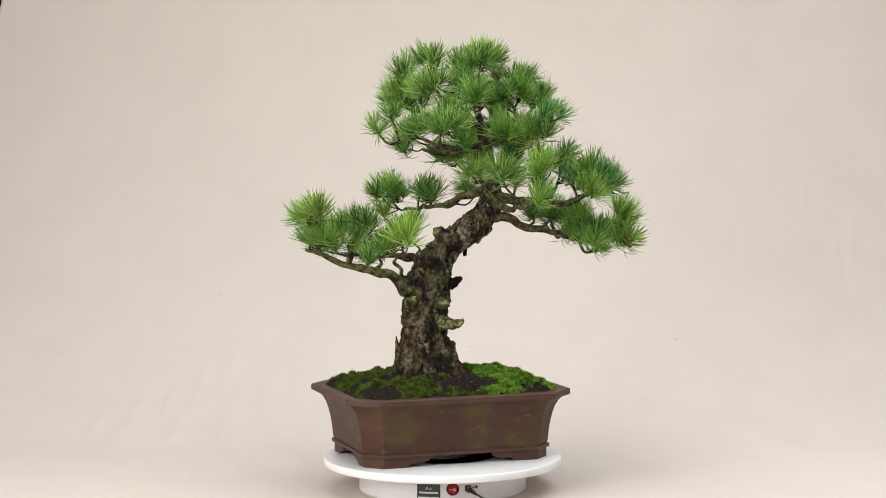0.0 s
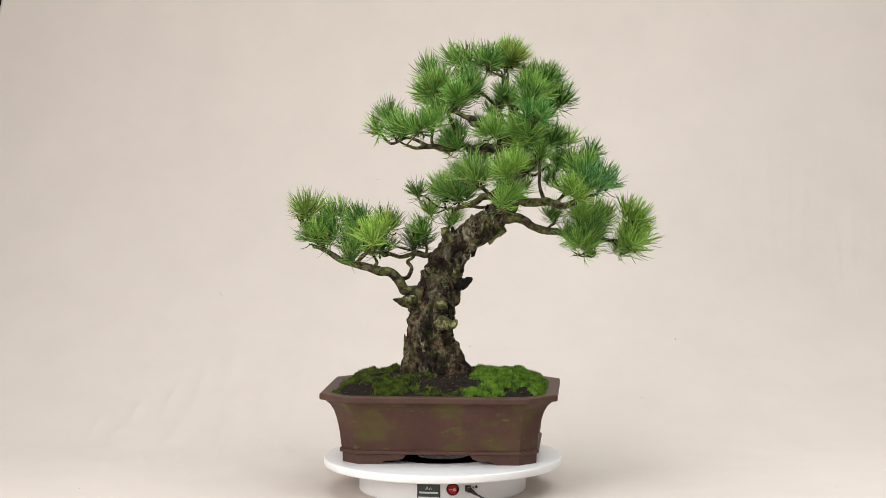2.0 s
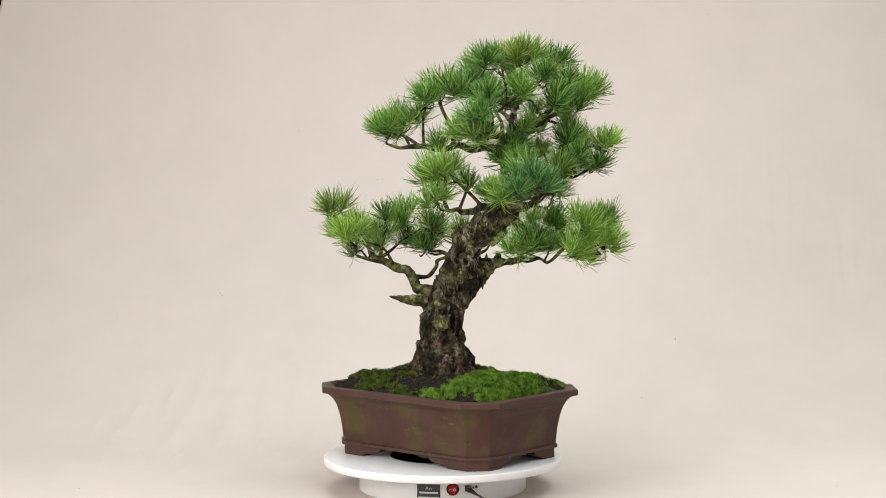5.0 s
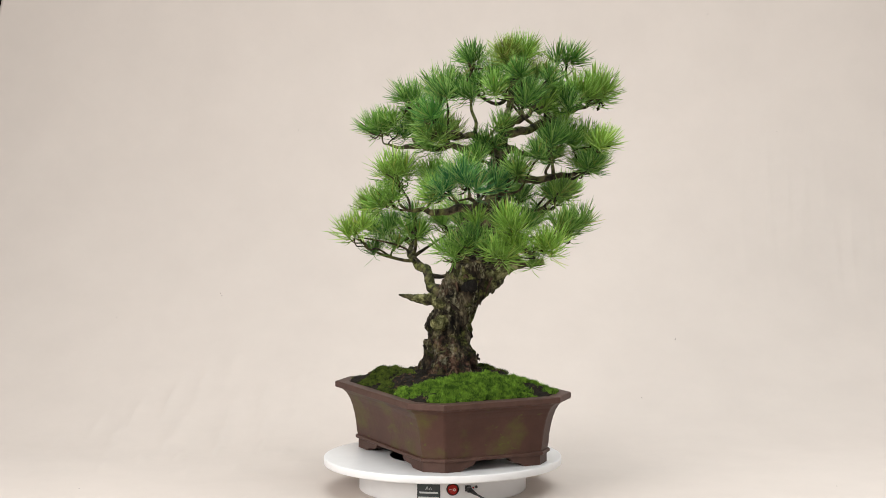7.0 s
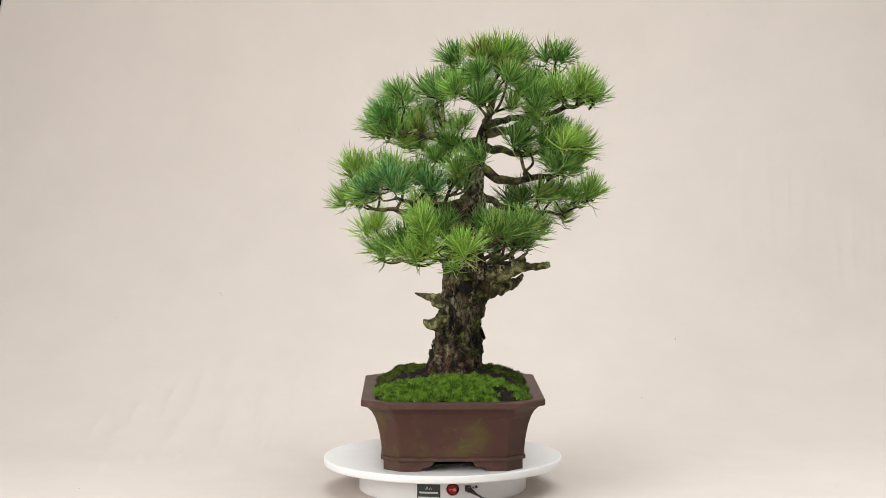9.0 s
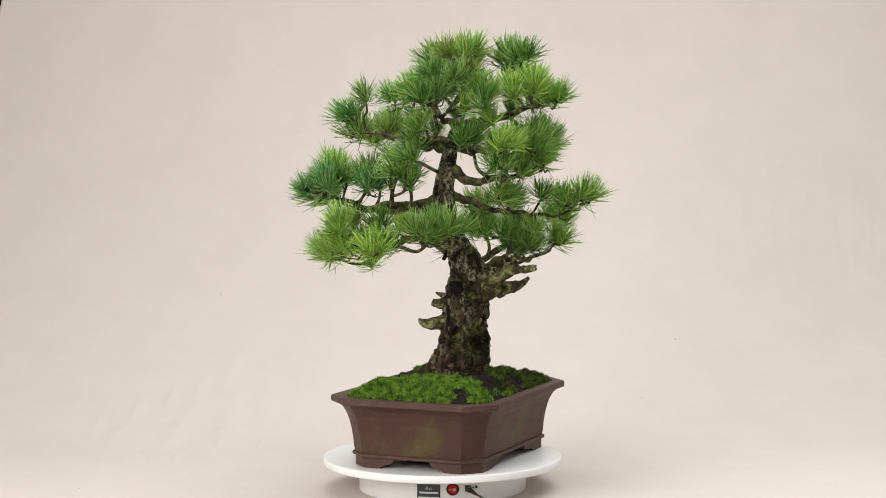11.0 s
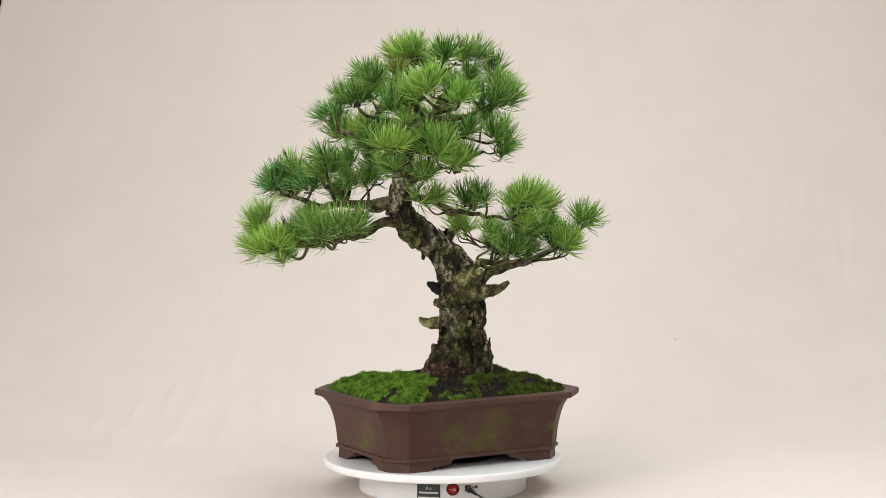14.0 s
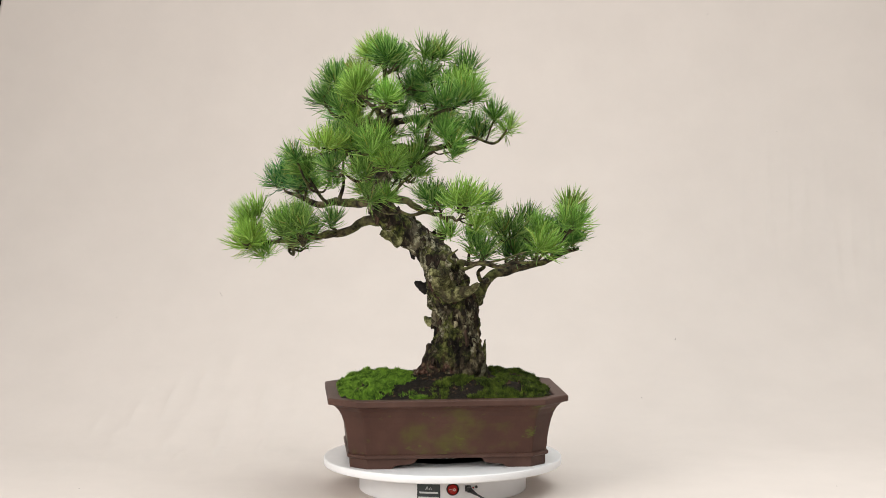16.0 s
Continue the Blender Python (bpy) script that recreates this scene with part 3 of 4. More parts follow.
def bark_plates(count):
    """Loose flakes of bark that lift from the trunk, each a thin uneven slab."""
    rng = random.Random(17)
    material = plate_material()
    meshes = []
    for _ in range(12):
        bm = bmesh.new()
        k = rng.randint(6, 8)
        w, h = rng.uniform(0.0035, 0.0085), rng.uniform(0.008, 0.021)
        rim = [(w * math.cos(a) * rng.uniform(0.5, 1.3), h * math.sin(a) * rng.uniform(0.5, 1.3)) for a in (6.283 * j / k for j in range(k))]
        low = [bm.verts.new((x, y, -0.0025)) for x, y in rim]
        top = [bm.verts.new((x * 0.9, y * 0.9, 0.0006 + rng.uniform(-0.0007, 0.0006) - x * x * 18)) for x, y in rim]
        bm.faces.new(top)
        for j in range(k):
            bm.faces.new((low[j], low[(j + 1) % k], top[(j + 1) % k], top[j]))
        me = bpy.data.meshes.new("bark_plate")
        bm.to_mesh(me)
        bm.free()
        me.materials.append(material)
        meshes.append(me)
    spots = [v for v in TRUNK.data.vertices if 0.165 < v.co.z < 0.50]
    taken = []
    while len(taken) < count:
        v = rng.choice(spots)
        if any((v.co - t).length < 0.0095 for t in taken):
            count -= 0.2
            continue
        taken.append(v.co.copy())
        out = v.normal.normalized()
        up = Vector((0.25 * rng.uniform(-1, 1), 0.25 * rng.uniform(-1, 1), 1))
        up = (up - out * up.dot(out)).normalized()
        m = Matrix((up.cross(out), up, out)).transposed().to_4x4()
        ob = new("bark_plate", rng.choice(meshes))
        ob.parent = TRUNK
        ob.matrix_local = Matrix.Translation(v.co - out * 0.0022) @ m @ Matrix.Rotation(rng.uniform(-0.13, 0.13), 4, "X") @ Matrix.Rotation(rng.uniform(-0.13, 0.13), 4, "Y") @ Matrix.Rotation(rng.uniform(-0.5, 0.5), 4, "Z") @ Matrix.Scale(rng.uniform(0.6, 1.25), 4)


bark_plates(250)


def stub(points, sides=14, seed=0, name="dead_stub"):
    def shape(u, a, p):
        return 1 + 0.38 * noise.noise((p.x * 90 + seed, p.y * 90, p.z * 90)) + 0.24 * noise.noise((p.x * 230, p.y * 230 + seed, p.z * 230)) + (0.50 * noise.noise((a * 1.7, seed, 2.0)) if u > 0.8 else 0)

    bm = bmesh.new()
    tube(bm, [(*p[:3], p[3] * 0.86) for p in curve_through(points, 10)], sides + 8, shape)
    return part(name, bm, DEADWOOD, TREE, "broken mossy stub of a dead branch")


stub([(-0.028, 0.085, 0.332, 0.026), (-0.034, 0.110, 0.345, 0.020), (-0.038, 0.136, 0.355, 0.0135), (-0.038, 0.152, 0.358, 0.0095), (-0.038, 0.170, 0.358, 0.0080), (-0.036, 0.199, 0.363, 0.0075)], seed=1)
stub([(-0.038, 0.142, 0.356, 0.009), (-0.040, 0.147, 0.371, 0.007), (-0.041, 0.146, 0.379, 0.004)], 10, seed=11)
stub([(-0.032, 0.080, 0.314, 0.021), (-0.060, 0.104, 0.318, 0.014), (-0.084, 0.119, 0.324, 0.009), (-0.103, 0.127, 0.337, 0.004)], seed=2)
stub([(-0.054, -0.006, 0.290, 0.016), (-0.060, -0.036, 0.292, 0.011), (-0.062, -0.060, 0.296, 0.006), (-0.064, -0.078, 0.300, 0.0015)], seed=3)
stub([(-0.005, 0.000, 0.252, 0.016), (0.018, -0.010, 0.250, 0.012), (0.032, -0.018, 0.252, 0.009), (0.040, -0.022, 0.260, 0.003)], seed=4)
stub([(-0.012, 0.005, 0.287, 0.014), (0.004, -0.008, 0.288, 0.010), (0.012, -0.014, 0.291, 0.007)], seed=5)
hollow = stub([(0.002, 0.050, 0.322, 0.019), (0.016, 0.053, 0.322, 0.014), (0.026, 0.055, 0.326, 0.009), (0.037, 0.057, 0.333, 0.003)], seed=6)
# no cavity is modelled: near-black colour stands in for the shade inside it
hollow.data.materials[0] = plain_material("hollow_shade", (0.012, 0.010, 0.008), 0.9, 120.0, 0.4)
stub([(0.006, 0.038, 0.400, 0.018), (-0.006, 0.036, 0.415, 0.012), (-0.010, 0.036, 0.430, 0.009)], seed=7)
stub([(0.060, 0.070, 0.408, 0.016), (0.080, 0.080, 0.420, 0.010), (0.094, 0.086, 0.427, 0.005)], seed=8)
stub([(-0.086, 0.018, 0.150, 0.008), (-0.085, 0.019, 0.195, 0.006), (-0.088, 0.018, 0.224, 0.0015)], seed=9, name="bark_flake")


for rows in ([(-0.010, 0.006, 0.200, 0.020), (0.011, -0.003, 0.172, 0.018), (0.029, -0.008, 0.152, 0.013), (0.056, -0.014, 0.134, 0.006)],
             [(-0.020, -0.012, 0.190, 0.020), (-0.022, -0.024, 0.164, 0.015), (-0.020, -0.038, 0.146, 0.010), (-0.012, -0.058, 0.132, 0.005)],
             [(-0.060, 0.012, 0.190, 0.020), (-0.078, 0.010, 0.166, 0.014), (-0.090, 0.008, 0.148, 0.009), (-0.106, 0.002, 0.132, 0.004)],
             [(-0.020, 0.036, 0.195, 0.020), (-0.010, 0.050, 0.168, 0.016), (0.004, 0.064, 0.148, 0.010), (0.020, 0.080, 0.132, 0.005)],
             [(0.000, 0.020, 0.204, 0.024), (0.015, 0.033, 0.174, 0.018), (0.032, 0.043, 0.156, 0.013), (0.054, 0.056, 0.138, 0.006)],
             [(-0.040, -0.008, 0.204, 0.022), (-0.052, -0.022, 0.172, 0.016), (-0.062, -0.036, 0.151, 0.011), (-0.076, -0.050, 0.134, 0.005)]):
    bm = bmesh.new()
    tube(bm, [tuple(p) for p in curve_through(rows, 10)], 24, lambda u, a, p: 0.95 + 0.30 * noise.noise((p.x * 50, p.y * 50, p.z * 50)) + 0.15 * noise.noise((p.x * 150, p.y * 150, p.z * 150)))
    part("root", bm, BARK, TREE, "gnarled surface root running into the soil")


# ---- needle tufts ----
def tuft_mesh(seed, count, shoots):
    """Needles fanning up from a few short shoots; up is the tuft's axis and the middle of the tuft its origin."""
    rng = random.Random(seed)
    verts, faces = [], []
    bases = [(0.0, 0.0, -0.022, 0.0, rng.uniform(0, 0.15))]
    for k in range(shoots - 1):
        a = 6.283 * (k + rng.uniform(-0.25, 0.25)) / max(1, shoots - 1)
        r = rng.uniform(0.010, 0.021)
        bases.append((r * math.cos(a), r * math.sin(a), rng.uniform(-0.032, -0.014), a, rng.uniform(0.2, 0.6)))
    for n in range(count):
        bx, by, bz, ba, lean = bases[n % len(bases)]
        axis = Vector((math.sin(lean) * math.cos(ba), math.sin(lean) * math.sin(ba), math.cos(lean)))
        side = axis.orthogonal().normalized()
        side.rotate(Matrix.Rotation(rng.uniform(0, 6.283), 3, axis))
        old = rng.random() < 0.10
        spread = math.radians(rng.uniform(72, 118) if old else 4 + 70 * rng.random() ** 0.75)
        way = (axis * math.cos(spread) + side * math.sin(spread)).normalized()
        root = Vector((bx, by, bz)) + axis * (rng.uniform(-0.010, 0.0) if old else rng.uniform(-0.004, 0.013))
        length = rng.uniform(0.041, 0.057) * (1.0 - 0.08 * spread)
        bend = (Vector((rng.gauss(0, 1), rng.gauss(0, 1), rng.gauss(0, 1) + 0.4)) * 0.0022) + axis * 0.003
        u = way.orthogonal().normalized()
        v = way.cross(u)
        k = len(verts)
        for s, w in ((0.0, 0.00070), (0.5, 0.00094), (0.85, 0.00066)):
            c = root + way * length * s + bend * (s * s * 4 - s * 2)
            for q in range(3):
                t = 2.094 * q
                verts.append(tuple(c + (u * math.cos(t) + v * math.sin(t)) * w))
        verts.append(tuple(root + way * length + bend * 2))
        for ring in (0, 3):
            for q in range(3):
                r = (q + 1) % 3
                faces.append((k + ring + q, k + ring + r, k + ring + 3 + r, k + ring + 3 + q))
        for q in range(3):
            faces.append((k + 6 + q, k + 6 + (q + 1) % 3, k + 9))
    me = bpy.data.meshes.new("needle_tuft")
    me.from_pydata(verts, [], faces)
    me.materials.append(NEEDLE)
    me.polygons.foreach_set("use_smooth", [True] * len(me.polygons))
    return me


FULL = [tuft_mesh(s, 225, 3 + s % 3) for s in range(10)]
SINGLE = [tuft_mesh(20 + s, 130, 2) for s in range(6)]
TUFT_RNG = random.Random(11)


def twig_rows(start, end, r0, r1, sag):
    start, end = Vector(start), Vector(end)
    mid1 = start.lerp(end, 0.35) + Vector((0, 0, -sag)) + Vector([TUFT_RNG.uniform(-1, 1) * 0.35 * max(0.012, (end - start).length * 0.35) for _ in range(3)])
    mid2 = start.lerp(end, 0.72) + Vector((0, 0, -sag * 0.7)) + Vector([TUFT_RNG.uniform(-1, 1) * 0.35 * max(0.012, (end - start).length * 0.35) for _ in range(3)])
    return [tuple(p) for p in curve_through([(*start, r0), (*mid1, r0 * 0.75), (*mid2, r0 * 0.5 + r1 * 0.5), (*end, r1)], 5)]


GREENS = ((0.060, 0.150, 0.028), (0.130, 0.290, 0.046), (0.230, 0.430, 0.066), (0.300, 0.490, 0.072), (0.150, 0.260, 0.044), (0.090, 0.210, 0.040))
# tufts whose colour stands apart: place and tone
MARKED = (((0.316, 0.017, 0.532), (0.040, 0.185, 0.078)), ((0.313, -0.034, 0.518), (0.040, 0.180, 0.076)), ((0.258, 0.070, 0.530), (0.045, 0.175, 0.070)),
          ((0.293, -0.010, 0.538), (0.045, 0.190, 0.080)), ((0.205, -0.040, 0.652), (0.080, 0.280, 0.062)), ((-0.065, -0.167, 0.435), (0.400, 0.610, 0.085)),
          ((0.353, 0.104, 0.425), (0.330, 0.520, 0.060)), ((0.329, 0.154, 0.426), (0.330, 0.520, 0.060)), ((0.130, 0.286, 0.599), (0.360, 0.540, 0.075)),
          ((0.098, 0.114, 0.760), (0.270, 0.280, 0.050)), ((0.112, 0.167, 0.725), (0.240, 0.200, 0.045)), ((0.148, 0.008, 0.621), (0.230, 0.230, 0.045)),
          ((0.068, 0.291, 0.703), (0.300, 0.470, 0.070)), ((0.013, 0.296, 0.678), (0.260, 0.520, 0.070)), ((-0.232, -0.118, 0.477), (0.250, 0.330, 0.060)),
          ((-0.149, 0.060, 0.442), (0.090, 0.150, 0.035)), ((-0.108, 0.121, 0.410), (0.070, 0.130, 0.030)))


def tuft_tone(tuft):
    near = min(MARKED, key=lambda m: (Vector(m[0]) - Vector(tuft[:3])).length)
    return near[1] if (Vector(near[0]) - Vector(tuft[:3])).length < 0.01 else TUFT_RNG.choice(GREENS)


def branch(label, line, tufts, lean=0.32, extra=()):
    """A limb along line (x, y, z, radius) with twigs that carry tufts at (x, y, z) or (x, y, z, size)."""
    bm = bmesh.new()
    rows = []
    for k, p in enumerate(curve_through(line, 8)):
        w = 0.0075 * min(1.0, k / 8)
        q = (p[0] * 34, p[1] * 34, p[2] * 34)
        rows.append((p[0] + w * noise.noise(q), p[1] + w * noise.noise((q[0] + 9, q[1], q[2])), p[2] + 1.3 * w * noise.noise((q[0], q[1] + 9, q[2])), p[3] * 0.76))

    def knots(u, a, p):
        return 1 + 0.22 * noise.noise((p.x * 70, p.y * 70, p.z * 70)) + 0.12 * noise.noise((p.x * 180, p.y * 180, p.z * 180))

    tube(bm, rows, 12, knots)
    for twig in extra:
        tube(bm, [tuple(p) for p in curve_through(twig, 6)], 7, knots)
    root = Vector(line[0][:3])
    hold = []
    for tuft in tufts:
        centre = Vector(tuft[:3]) + Vector([TUFT_RNG.uniform(-1, 1) * 0.002 for _ in range(3)])
        size = tuft[3] if len(tuft) > 3 else 1.0
        away = centre - root
        away.z = 0
        axis = (Vector((0, 0, 1)) + (away.normalized() if away.length > 0.01 else Vector((0, 0, 0))) * lean
                + Vector((TUFT_RNG.uniform(-0.25, 0.25), TUFT_RNG.uniform(-0.25, 0.25), 0))).normalized()
        hub = centre - axis * 0.021 * size
        best = min(rows[2:], key=lambda r: (Vector(r[:3]) - hub).length + 0.35 * max(0.0, r[2] - hub.z))
        for other in hold:
            if (Vector(other[:3]) - hub).length < (Vector(best[:3]) - hub).length * 0.75 and other[2] < hub.z + 0.01:
                best = other
        gap = (Vector(best[:3]) - hub).length
        rows_t = twig_rows(best[:3], hub + axis * 0.01, min(best[3] * 0.8, 0.0026 + gap * 0.022), 0.0014, gap * 0.10)
        tube(bm, rows_t, 7)
        hold += rows_t[8:14:3]
        if size > 0.8:
            for _ in range(4):
                tip = centre + Vector((TUFT_RNG.uniform(-1, 1), TUFT_RNG.uniform(-1, 1), TUFT_RNG.uniform(-0.8, 0))) * 0.020 - axis * 0.014
                tube(bm, twig_rows(rows_t[10][:3], tip, 0.0018, 0.001, 0.004), 5)
        mesh = TUFT_RNG.choice(FULL if size > 0.8 else SINGLE)
        ob = new("needle_tuft", mesh)
        turn = axis.to_track_quat("Z", "Y").to_matrix().to_4x4() @ Matrix.Rotation(TUFT_RNG.uniform(0, 6.283), 4, "Z")
        s = (size * 0.82 if size > 0.8 else size * 0.98) * TUFT_RNG.uniform(0.92, 1.08)
        ob.matrix_local = Matrix.Translation(centre) @ turn @ Matrix.Scale(s, 4)
        ob.color = (*tuft_tone(tuft), 1)
        hold_tufts.append(ob)
    limb = part("branch", bm, BRANCH, TREE, label)
    while hold_tufts:
        hold_tufts.pop().parent = limb
    return limb


hold_tufts = []

# low limb over the long side of the pot
branch("low mossy limb with short elbow at the trunk",
       [(-0.045, 0.005, 0.304, 0.018), (-0.072, -0.012, 0.314, 0.013), (-0.084, -0.020, 0.334, 0.012), (-0.115, -0.030, 0.347, 0.012),
        (-0.165, -0.045, 0.360, 0.009), (-0.215, -0.045, 0.378, 0.007), (-0.255, -0.040, 0.395, 0.004)],
       [(-0.250, -0.020, 0.413, 0.74), (-0.232, -0.118, 0.477), (-0.225, -0.041, 0.425, 0.74), (-0.224, -0.084, 0.428, 0.90),
        (-0.216, -0.121, 0.428, 0.74), (-0.164, -0.041, 0.457, 0.74), (-0.157, -0.054, 0.424, 0.74), (-0.131, -0.127, 0.386, 0.74),
        (-0.065, -0.167, 0.435), (-0.105, -0.085, 0.396, 0.7), (-0.186, -0.088, 0.43, 0.8)], 0.32,
       [[(-0.090, -0.020, 0.334, 0.0055), (-0.080, 0.012, 0.333, 0.0042), (-0.078, 0.030, 0.350, 0.0038), (-0.092, 0.042, 0.362, 0.0034), (-0.090, 0.066, 0.372, 0.0028), (-0.112, 0.098, 0.395, 0.0015)],
        [(-0.130, -0.036, 0.352, 0.004), (-0.112, -0.050, 0.366, 0.0032), (-0.116, -0.060, 0.384, 0.0026), (-0.090, -0.095, 0.398, 0.002), (-0.068, -0.150, 0.410, 0.0012)],
        [(-0.175, -0.045, 0.362, 0.004), (-0.168, -0.020, 0.380, 0.003), (-0.178, 0.010, 0.398, 0.002), (-0.165, 0.045, 0.420, 0.0012)]])
# small limb on the far side of the first bend
branch("short limb behind the bend of the trunk",
       [(-0.030, 0.066, 0.350, 0.012), (-0.060, 0.085, 0.366, 0.008), (-0.100, 0.097, 0.372, 0.006), (-0.150, 0.090, 0.371, 0.005), (-0.20, 0.085, 0.376, 0.003)],
       [(-0.270, 0.053, 0.458), (-0.225, 0.105, 0.412), (-0.211, 0.042, 0.409, 0.74), (-0.189, 0.016, 0.441, 0.90),
        (-0.155, 0.047, 0.396, 0.90), (-0.149, 0.060, 0.442), (-0.108, 0.121, 0.410, 0.90), (-0.085, 0.100, 0.429, 0.74)], 0.32,
       [[(-0.040, 0.075, 0.356, 0.0050), (-0.050, 0.105, 0.372, 0.0036), (-0.046, 0.125, 0.384, 0.0026), (-0.070, 0.148, 0.400, 0.0012)],
        [(-0.060, 0.085, 0.366, 0.0050), (-0.072, 0.112, 0.362, 0.0036), (-0.105, 0.128, 0.374, 0.0028), (-0.140, 0.126, 0.380, 0.0020), (-0.190, 0.110, 0.396, 0.0012)]])
# long low limb on the leaning side
branch("long low limb reaching out under the crown",
       [(0.082, 0.072, 0.452, 0.016), (0.118, 0.085, 0.447, 0.012), (0.160, 0.095, 0.430, 0.010), (0.205, 0.102, 0.418, 0.008), (0.260, 0.110, 0.410, 0.006), (0.310, 0.120, 0.402, 0.004), (0.340, 0.132, 0.396, 0.002)],
       [(0.176, 0.145, 0.456, 0.74), (0.209, 0.217, 0.458), (0.242, 0.110, 0.420, 0.74), (0.249, 0.034, 0.424, 0.74),
        (0.251, 0.197, 0.449, 0.90), (0.257, 0.091, 0.459, 0.90), (0.267, 0.036, 0.459, 0.74), (0.288, 0.023, 0.433, 0.90),
        (0.289, -0.009, 0.414, 0.90), (0.329, 0.154, 0.426), (0.353, 0.086, 0.459), (0.353, 0.104, 0.425, 0.74),
        (0.355, 0.074, 0.413, 0.90), (0.29, 0.06, 0.415, 0.7), (0.3, 0.13, 0.4, 0.7)], 0.32,
       [[(0.165, 0.096, 0.428, 0.005), (0.185, 0.140, 0.420, 0.004), (0.205, 0.185, 0.430, 0.0028), (0.215, 0.210, 0.442, 0.0014)],
        [(0.235, 0.106, 0.409, 0.005), (0.262, 0.062, 0.403, 0.0036), (0.286, 0.010, 0.400, 0.0020)]])
# middle limb above it
branch("heavy middle limb with dense bluish pads",
       [(0.084, 0.084, 0.488, 0.016), (0.120, 0.080, 0.488, 0.013), (0.160, 0.065, 0.478, 0.011), (0.215, 0.045, 0.475, 0.009), (0.265, 0.035, 0.482, 0.006), (0.305, 0.025, 0.495, 0.003)],
       [(0.180, 0.052, 0.573, 0.74), (0.236, 0.118, 0.552), (0.240, 0.157, 0.576, 0.74), (0.258, 0.070, 0.530, 0.90),
        (0.268, 0.016, 0.535, 0.74), (0.281, -0.041, 0.513, 0.90), (0.287, 0.015, 0.558, 0.74), (0.293, -0.010, 0.538, 0.74),
        (0.313, -0.034, 0.518, 0.74), (0.316, 0.017, 0.532), (0.19, 0.095, 0.525, 0.7)])
# long thin limb on the other side
branch("long thin limb with open twigs",
       [(0.080, 0.096, 0.500, 0.012), (0.045, 0.108, 0.488, 0.009), (0.000, 0.130, 0.475, 0.007), (-0.040, 0.165, 0.462, 0.005), (-0.080, 0.200, 0.458, 0.0035), (-0.105, 0.235, 0.466, 0.002)],
       [(-0.135, 0.176, 0.492, 0.74), (-0.119, 0.208, 0.453, 0.74), (-0.116, 0.259, 0.504), (-0.098, 0.228, 0.498),
        (-0.066, 0.178, 0.440, 0.74), (-0.044, 0.215, 0.502, 0.74), (-0.032, 0.147, 0.500), (0.046, 0.214, 0.502, 0.74),
        (0.079, 0.218, 0.511, 0.74)])
# back limb
branch("back limb with soft open pads",
       [(0.080, 0.102, 0.546, 0.014), (0.084, 0.134, 0.529, 0.011), (0.085, 0.175, 0.523, 0.009), (0.074, 0.225, 0.530, 0.006), (0.045, 0.280, 0.546, 0.003)],
       [(0.021, 0.277, 0.566, 0.90), (0.049, 0.281, 0.600), (0.067, 0.261, 0.555, 0.90), (0.070, 0.236, 0.604, 0.74),
        (0.101, 0.238, 0.594, 0.74), (0.130, 0.286, 0.599), (0.131, 0.265, 0.558, 0.90), (0.135, 0.196, 0.604),
        (0.141, 0.052, 0.564, 0.74), (0.055, 0.19, 0.58, 0.7)])
branch("upper limb on the thin side",
       [(0.078, 0.106, 0.585, 0.011), (0.040, 0.130, 0.575, 0.009), (-0.010, 0.170, 0.570, 0.006), (-0.045, 0.205, 0.578, 0.003)],
       [(-0.080, 0.203, 0.579, 0.74), (-0.068, 0.209, 0.611), (-0.009, 0.212, 0.571, 0.90)])
# crown, front
branch("crown limb with pads over the front",
       [(0.082, 0.098, 0.575, 0.013), (0.060, 0.055, 0.578, 0.010), (0.030, 0.000, 0.582, 0.008), (-0.005, -0.055, 0.586, 0.006), (-0.025, -0.095, 0.590, 0.003)],
       [(-0.128, -0.027, 0.630, 0.74), (-0.065, -0.079, 0.620, 0.74), (-0.045, -0.104, 0.631, 0.74), (-0.019, 0.001, 0.709),
        (0.015, -0.127, 0.630), (0.040, -0.093, 0.639, 0.74), (0.046, -0.025, 0.595, 0.74), (0.062, -0.066, 0.683, 0.90),
        (0.0, -0.04, 0.65, 0.8), (-0.092, -0.052, 0.645, 0.8)])
branch("crown limb with bright pads over the leaning side",
       [(0.080, 0.100, 0.592, 0.012), (0.115, 0.070, 0.596, 0.009), (0.155, 0.030, 0.602, 0.007), (0.195, -0.010, 0.612, 0.004)],
       [(0.113, -0.027, 0.622, 0.90), (0.116, 0.044, 0.685, 0.74), (0.148, 0.008, 0.621, 0.74), (0.149, 0.066, 0.600, 0.90),
        (0.161, 0.087, 0.625, 0.74), (0.175, -0.010, 0.611, 0.74), (0.188, -0.036, 0.625), (0.193, -0.012, 0.687, 0.74),
        (0.205, -0.040, 0.652)])
# crown, back
branch("crown limb reaching back",
       [(0.077, 0.108, 0.606, 0.012), (0.070, 0.160, 0.616, 0.010), (0.055, 0.210, 0.638, 0.007), (0.035, 0.260, 0.655, 0.005), (0.020, 0.285, 0.665, 0.003)],
       [(0.013, 0.296, 0.678), (0.033, 0.238, 0.754), (0.068, 0.291, 0.703), (0.088, 0.252, 0.694), (0.101, 0.200, 0.697),
        (0.105, 0.224, 0.640, 0.74), (0.113, 0.217, 0.674, 0.74), (0.02, 0.19, 0.66, 0.7)])
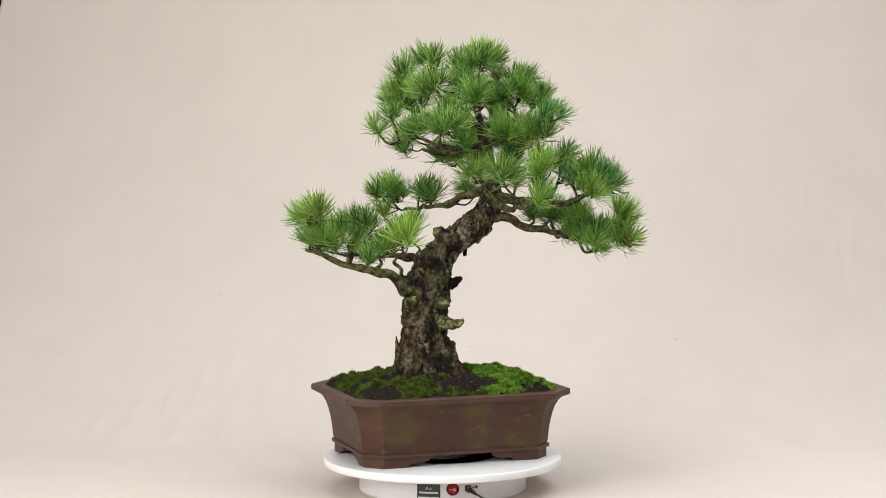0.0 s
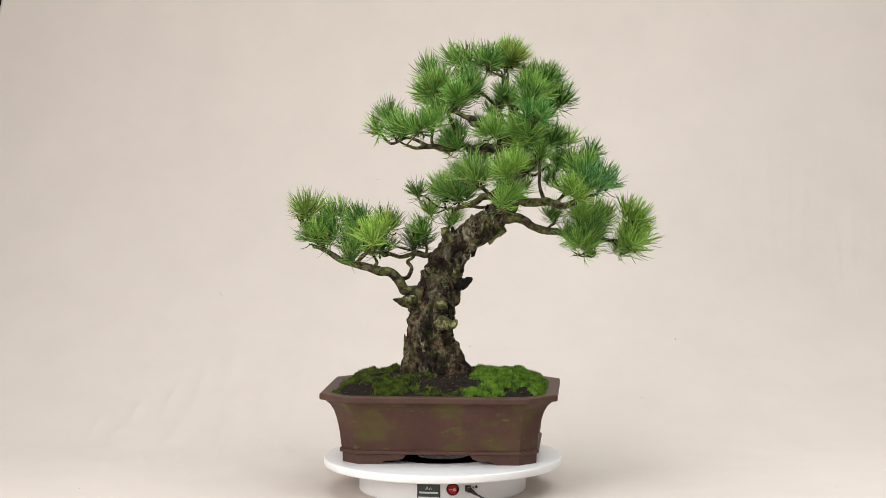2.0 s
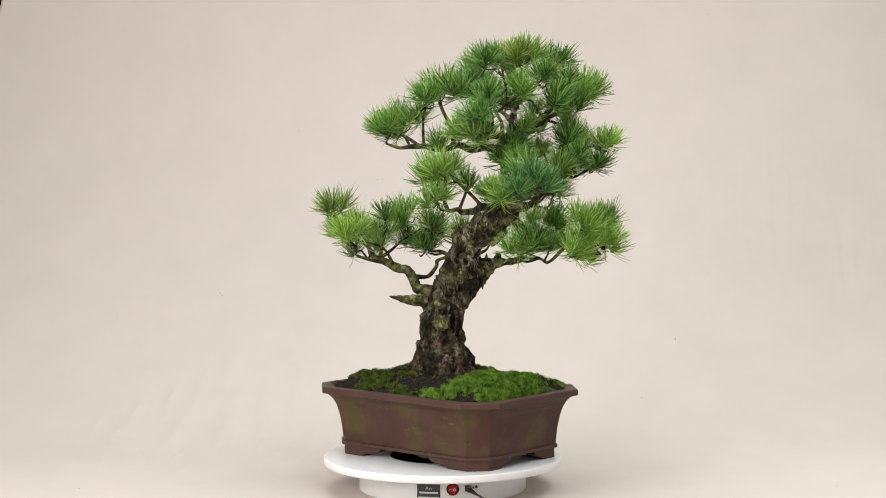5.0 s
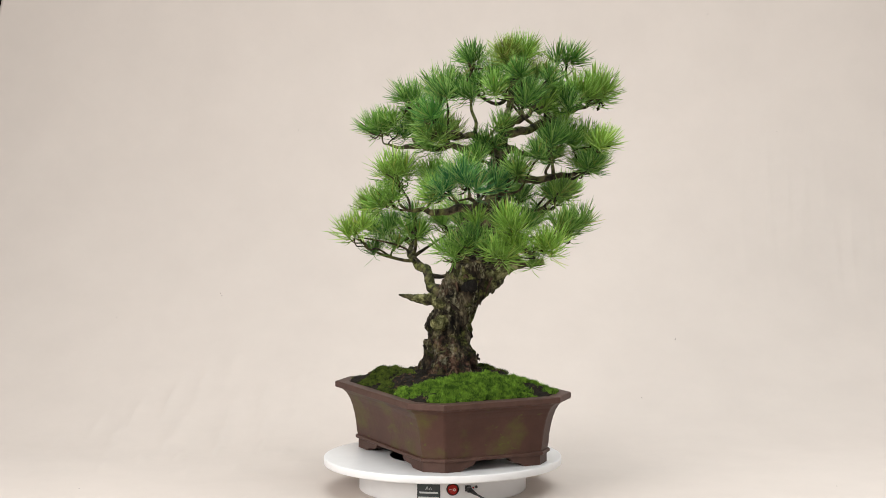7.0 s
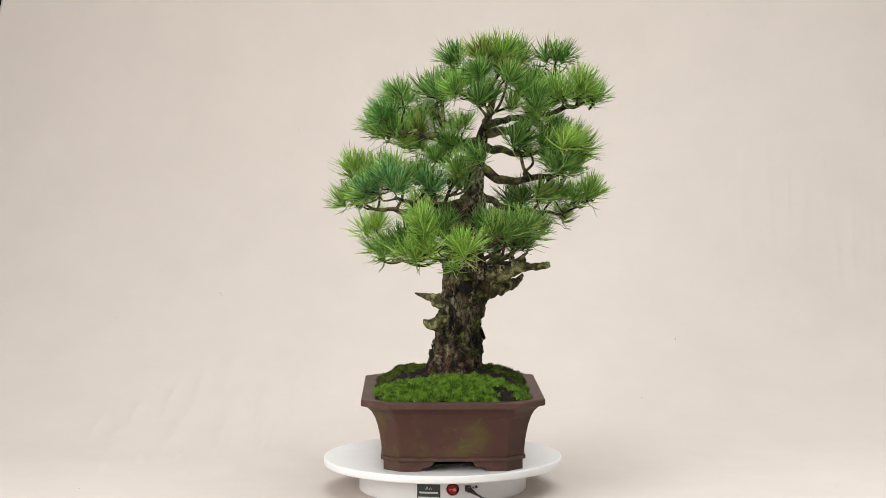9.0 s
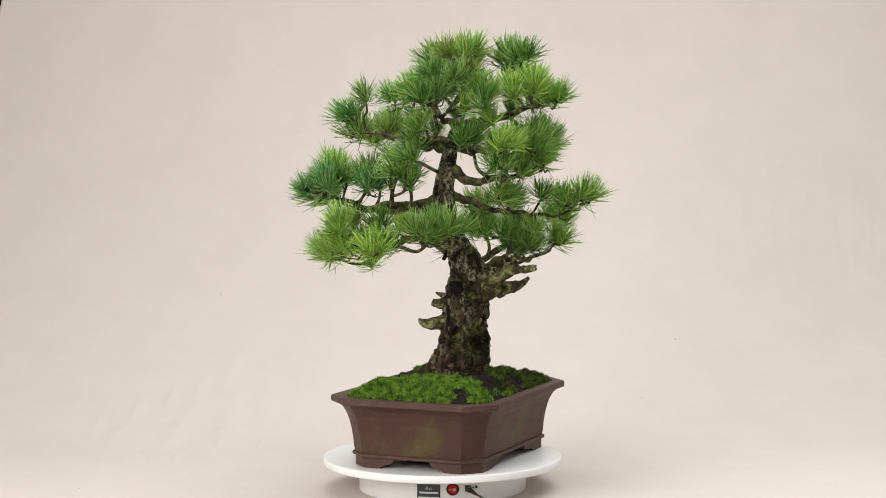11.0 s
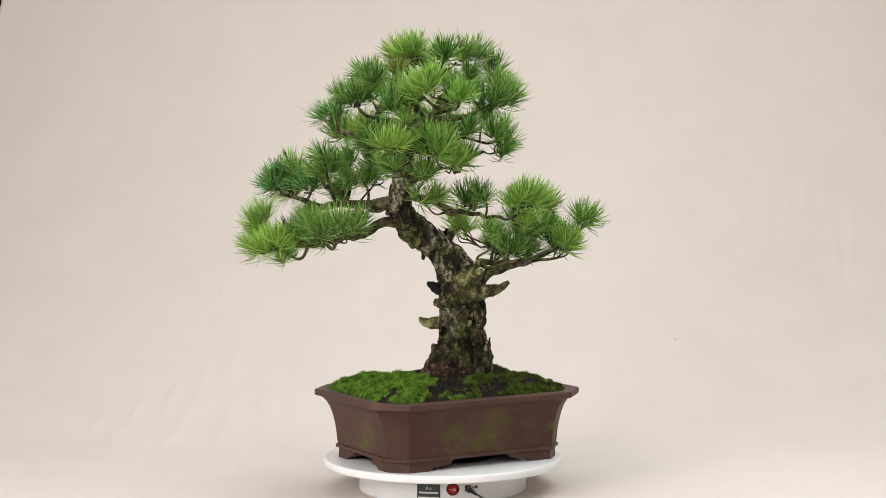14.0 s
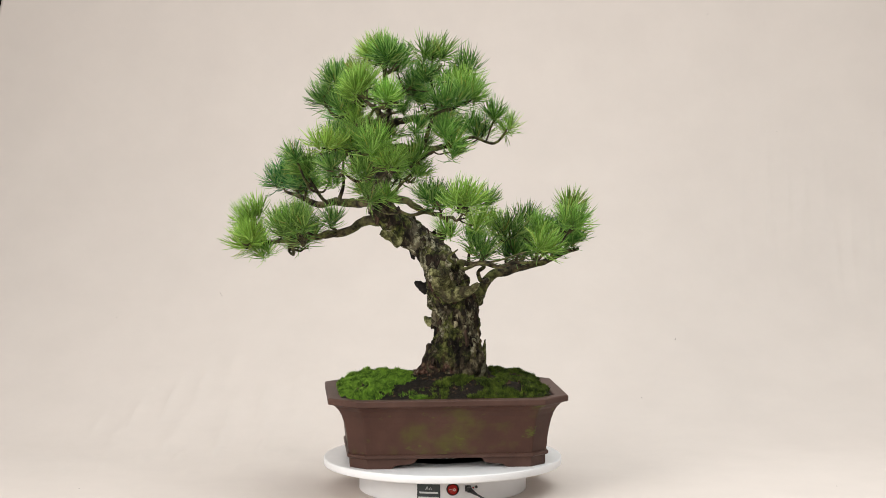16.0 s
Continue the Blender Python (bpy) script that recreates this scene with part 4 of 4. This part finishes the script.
# top
branch("topmost limb of the crown",
       [(0.070, 0.120, 0.655, 0.009), (0.068, 0.128, 0.690, 0.006), (0.070, 0.135, 0.725, 0.003)],
       [(0.062, 0.008, 0.701), (0.075, 0.048, 0.754), (0.076, 0.151, 0.769), (0.098, 0.114, 0.760), (0.03, 0.07, 0.72, 0.8),
        (-0.04, 0.06, 0.71, 0.8), (0.04, 0.12, 0.74, 0.8)], 0.22)
branch("forward limb with yellow-green pads",
       [(0.09, 0.075, 0.478, 0.013), (0.110, 0.030, 0.470, 0.010), (0.130, -0.030, 0.467, 0.007), (0.155, -0.075, 0.473, 0.004)],
       [(0.055, -0.024, 0.545, 0.90), (0.116, -0.094, 0.543), (0.145, -0.024, 0.521, 0.74), (0.180, -0.101, 0.557), (0.182, -0.110, 0.504)])
branch("crown limb over the thin side",
       [(0.074, 0.113, 0.625, 0.01), (0.03, 0.135, 0.632, 0.008), (-0.02, 0.155, 0.642, 0.006), (-0.07, 0.158, 0.655, 0.003)],
       [(-0.096, 0.168, 0.682, 0.90), (-0.086, 0.147, 0.706, 0.90), (-0.084, 0.115, 0.734, 0.74), (-0.064, 0.190, 0.675, 0.90),
        (-0.027, 0.143, 0.760), (-0.026, 0.167, 0.716, 0.74), (-0.021, 0.213, 0.630, 0.74)])
branch("short crown limb with olive pads",
       [(0.076, 0.112, 0.622, 0.01), (0.11, 0.125, 0.628, 0.008), (0.15, 0.138, 0.638, 0.005), (0.175, 0.144, 0.652, 0.003)],
       [(0.112, 0.167, 0.725, 0.74), (0.127, 0.184, 0.666, 0.74), (0.157, 0.087, 0.701), (0.160, 0.180, 0.714, 0.74),
        (0.161, 0.126, 0.720, 0.90), (0.181, 0.144, 0.683)])


# ---- what turns ----
def turn_angle(t):
    return -(12.1475 * t + 0.01514 * (t - 8.0) ** 2)


def motions():
    times = [0.5 * k for k in range(33)]
    walk(PLATE, [(t, pose(0, 0, TOP, 0, 0, turn_angle(t))) for t in times])
    walk(TREE, [(t, pose(0, 0, TOP, 0, 0, turn_angle(t))) for t in times])
    walk(POT, [(t, pose(0, 0, TOP, 0, 0, turn_angle(t)) @ POT_PLACE) for t in times])
    for thing in FILL:
        walk(thing, [(t, pose(0, 0, TOP, 0, 0, turn_angle(t)) @ POT_PLACE) for t in times])


motions()
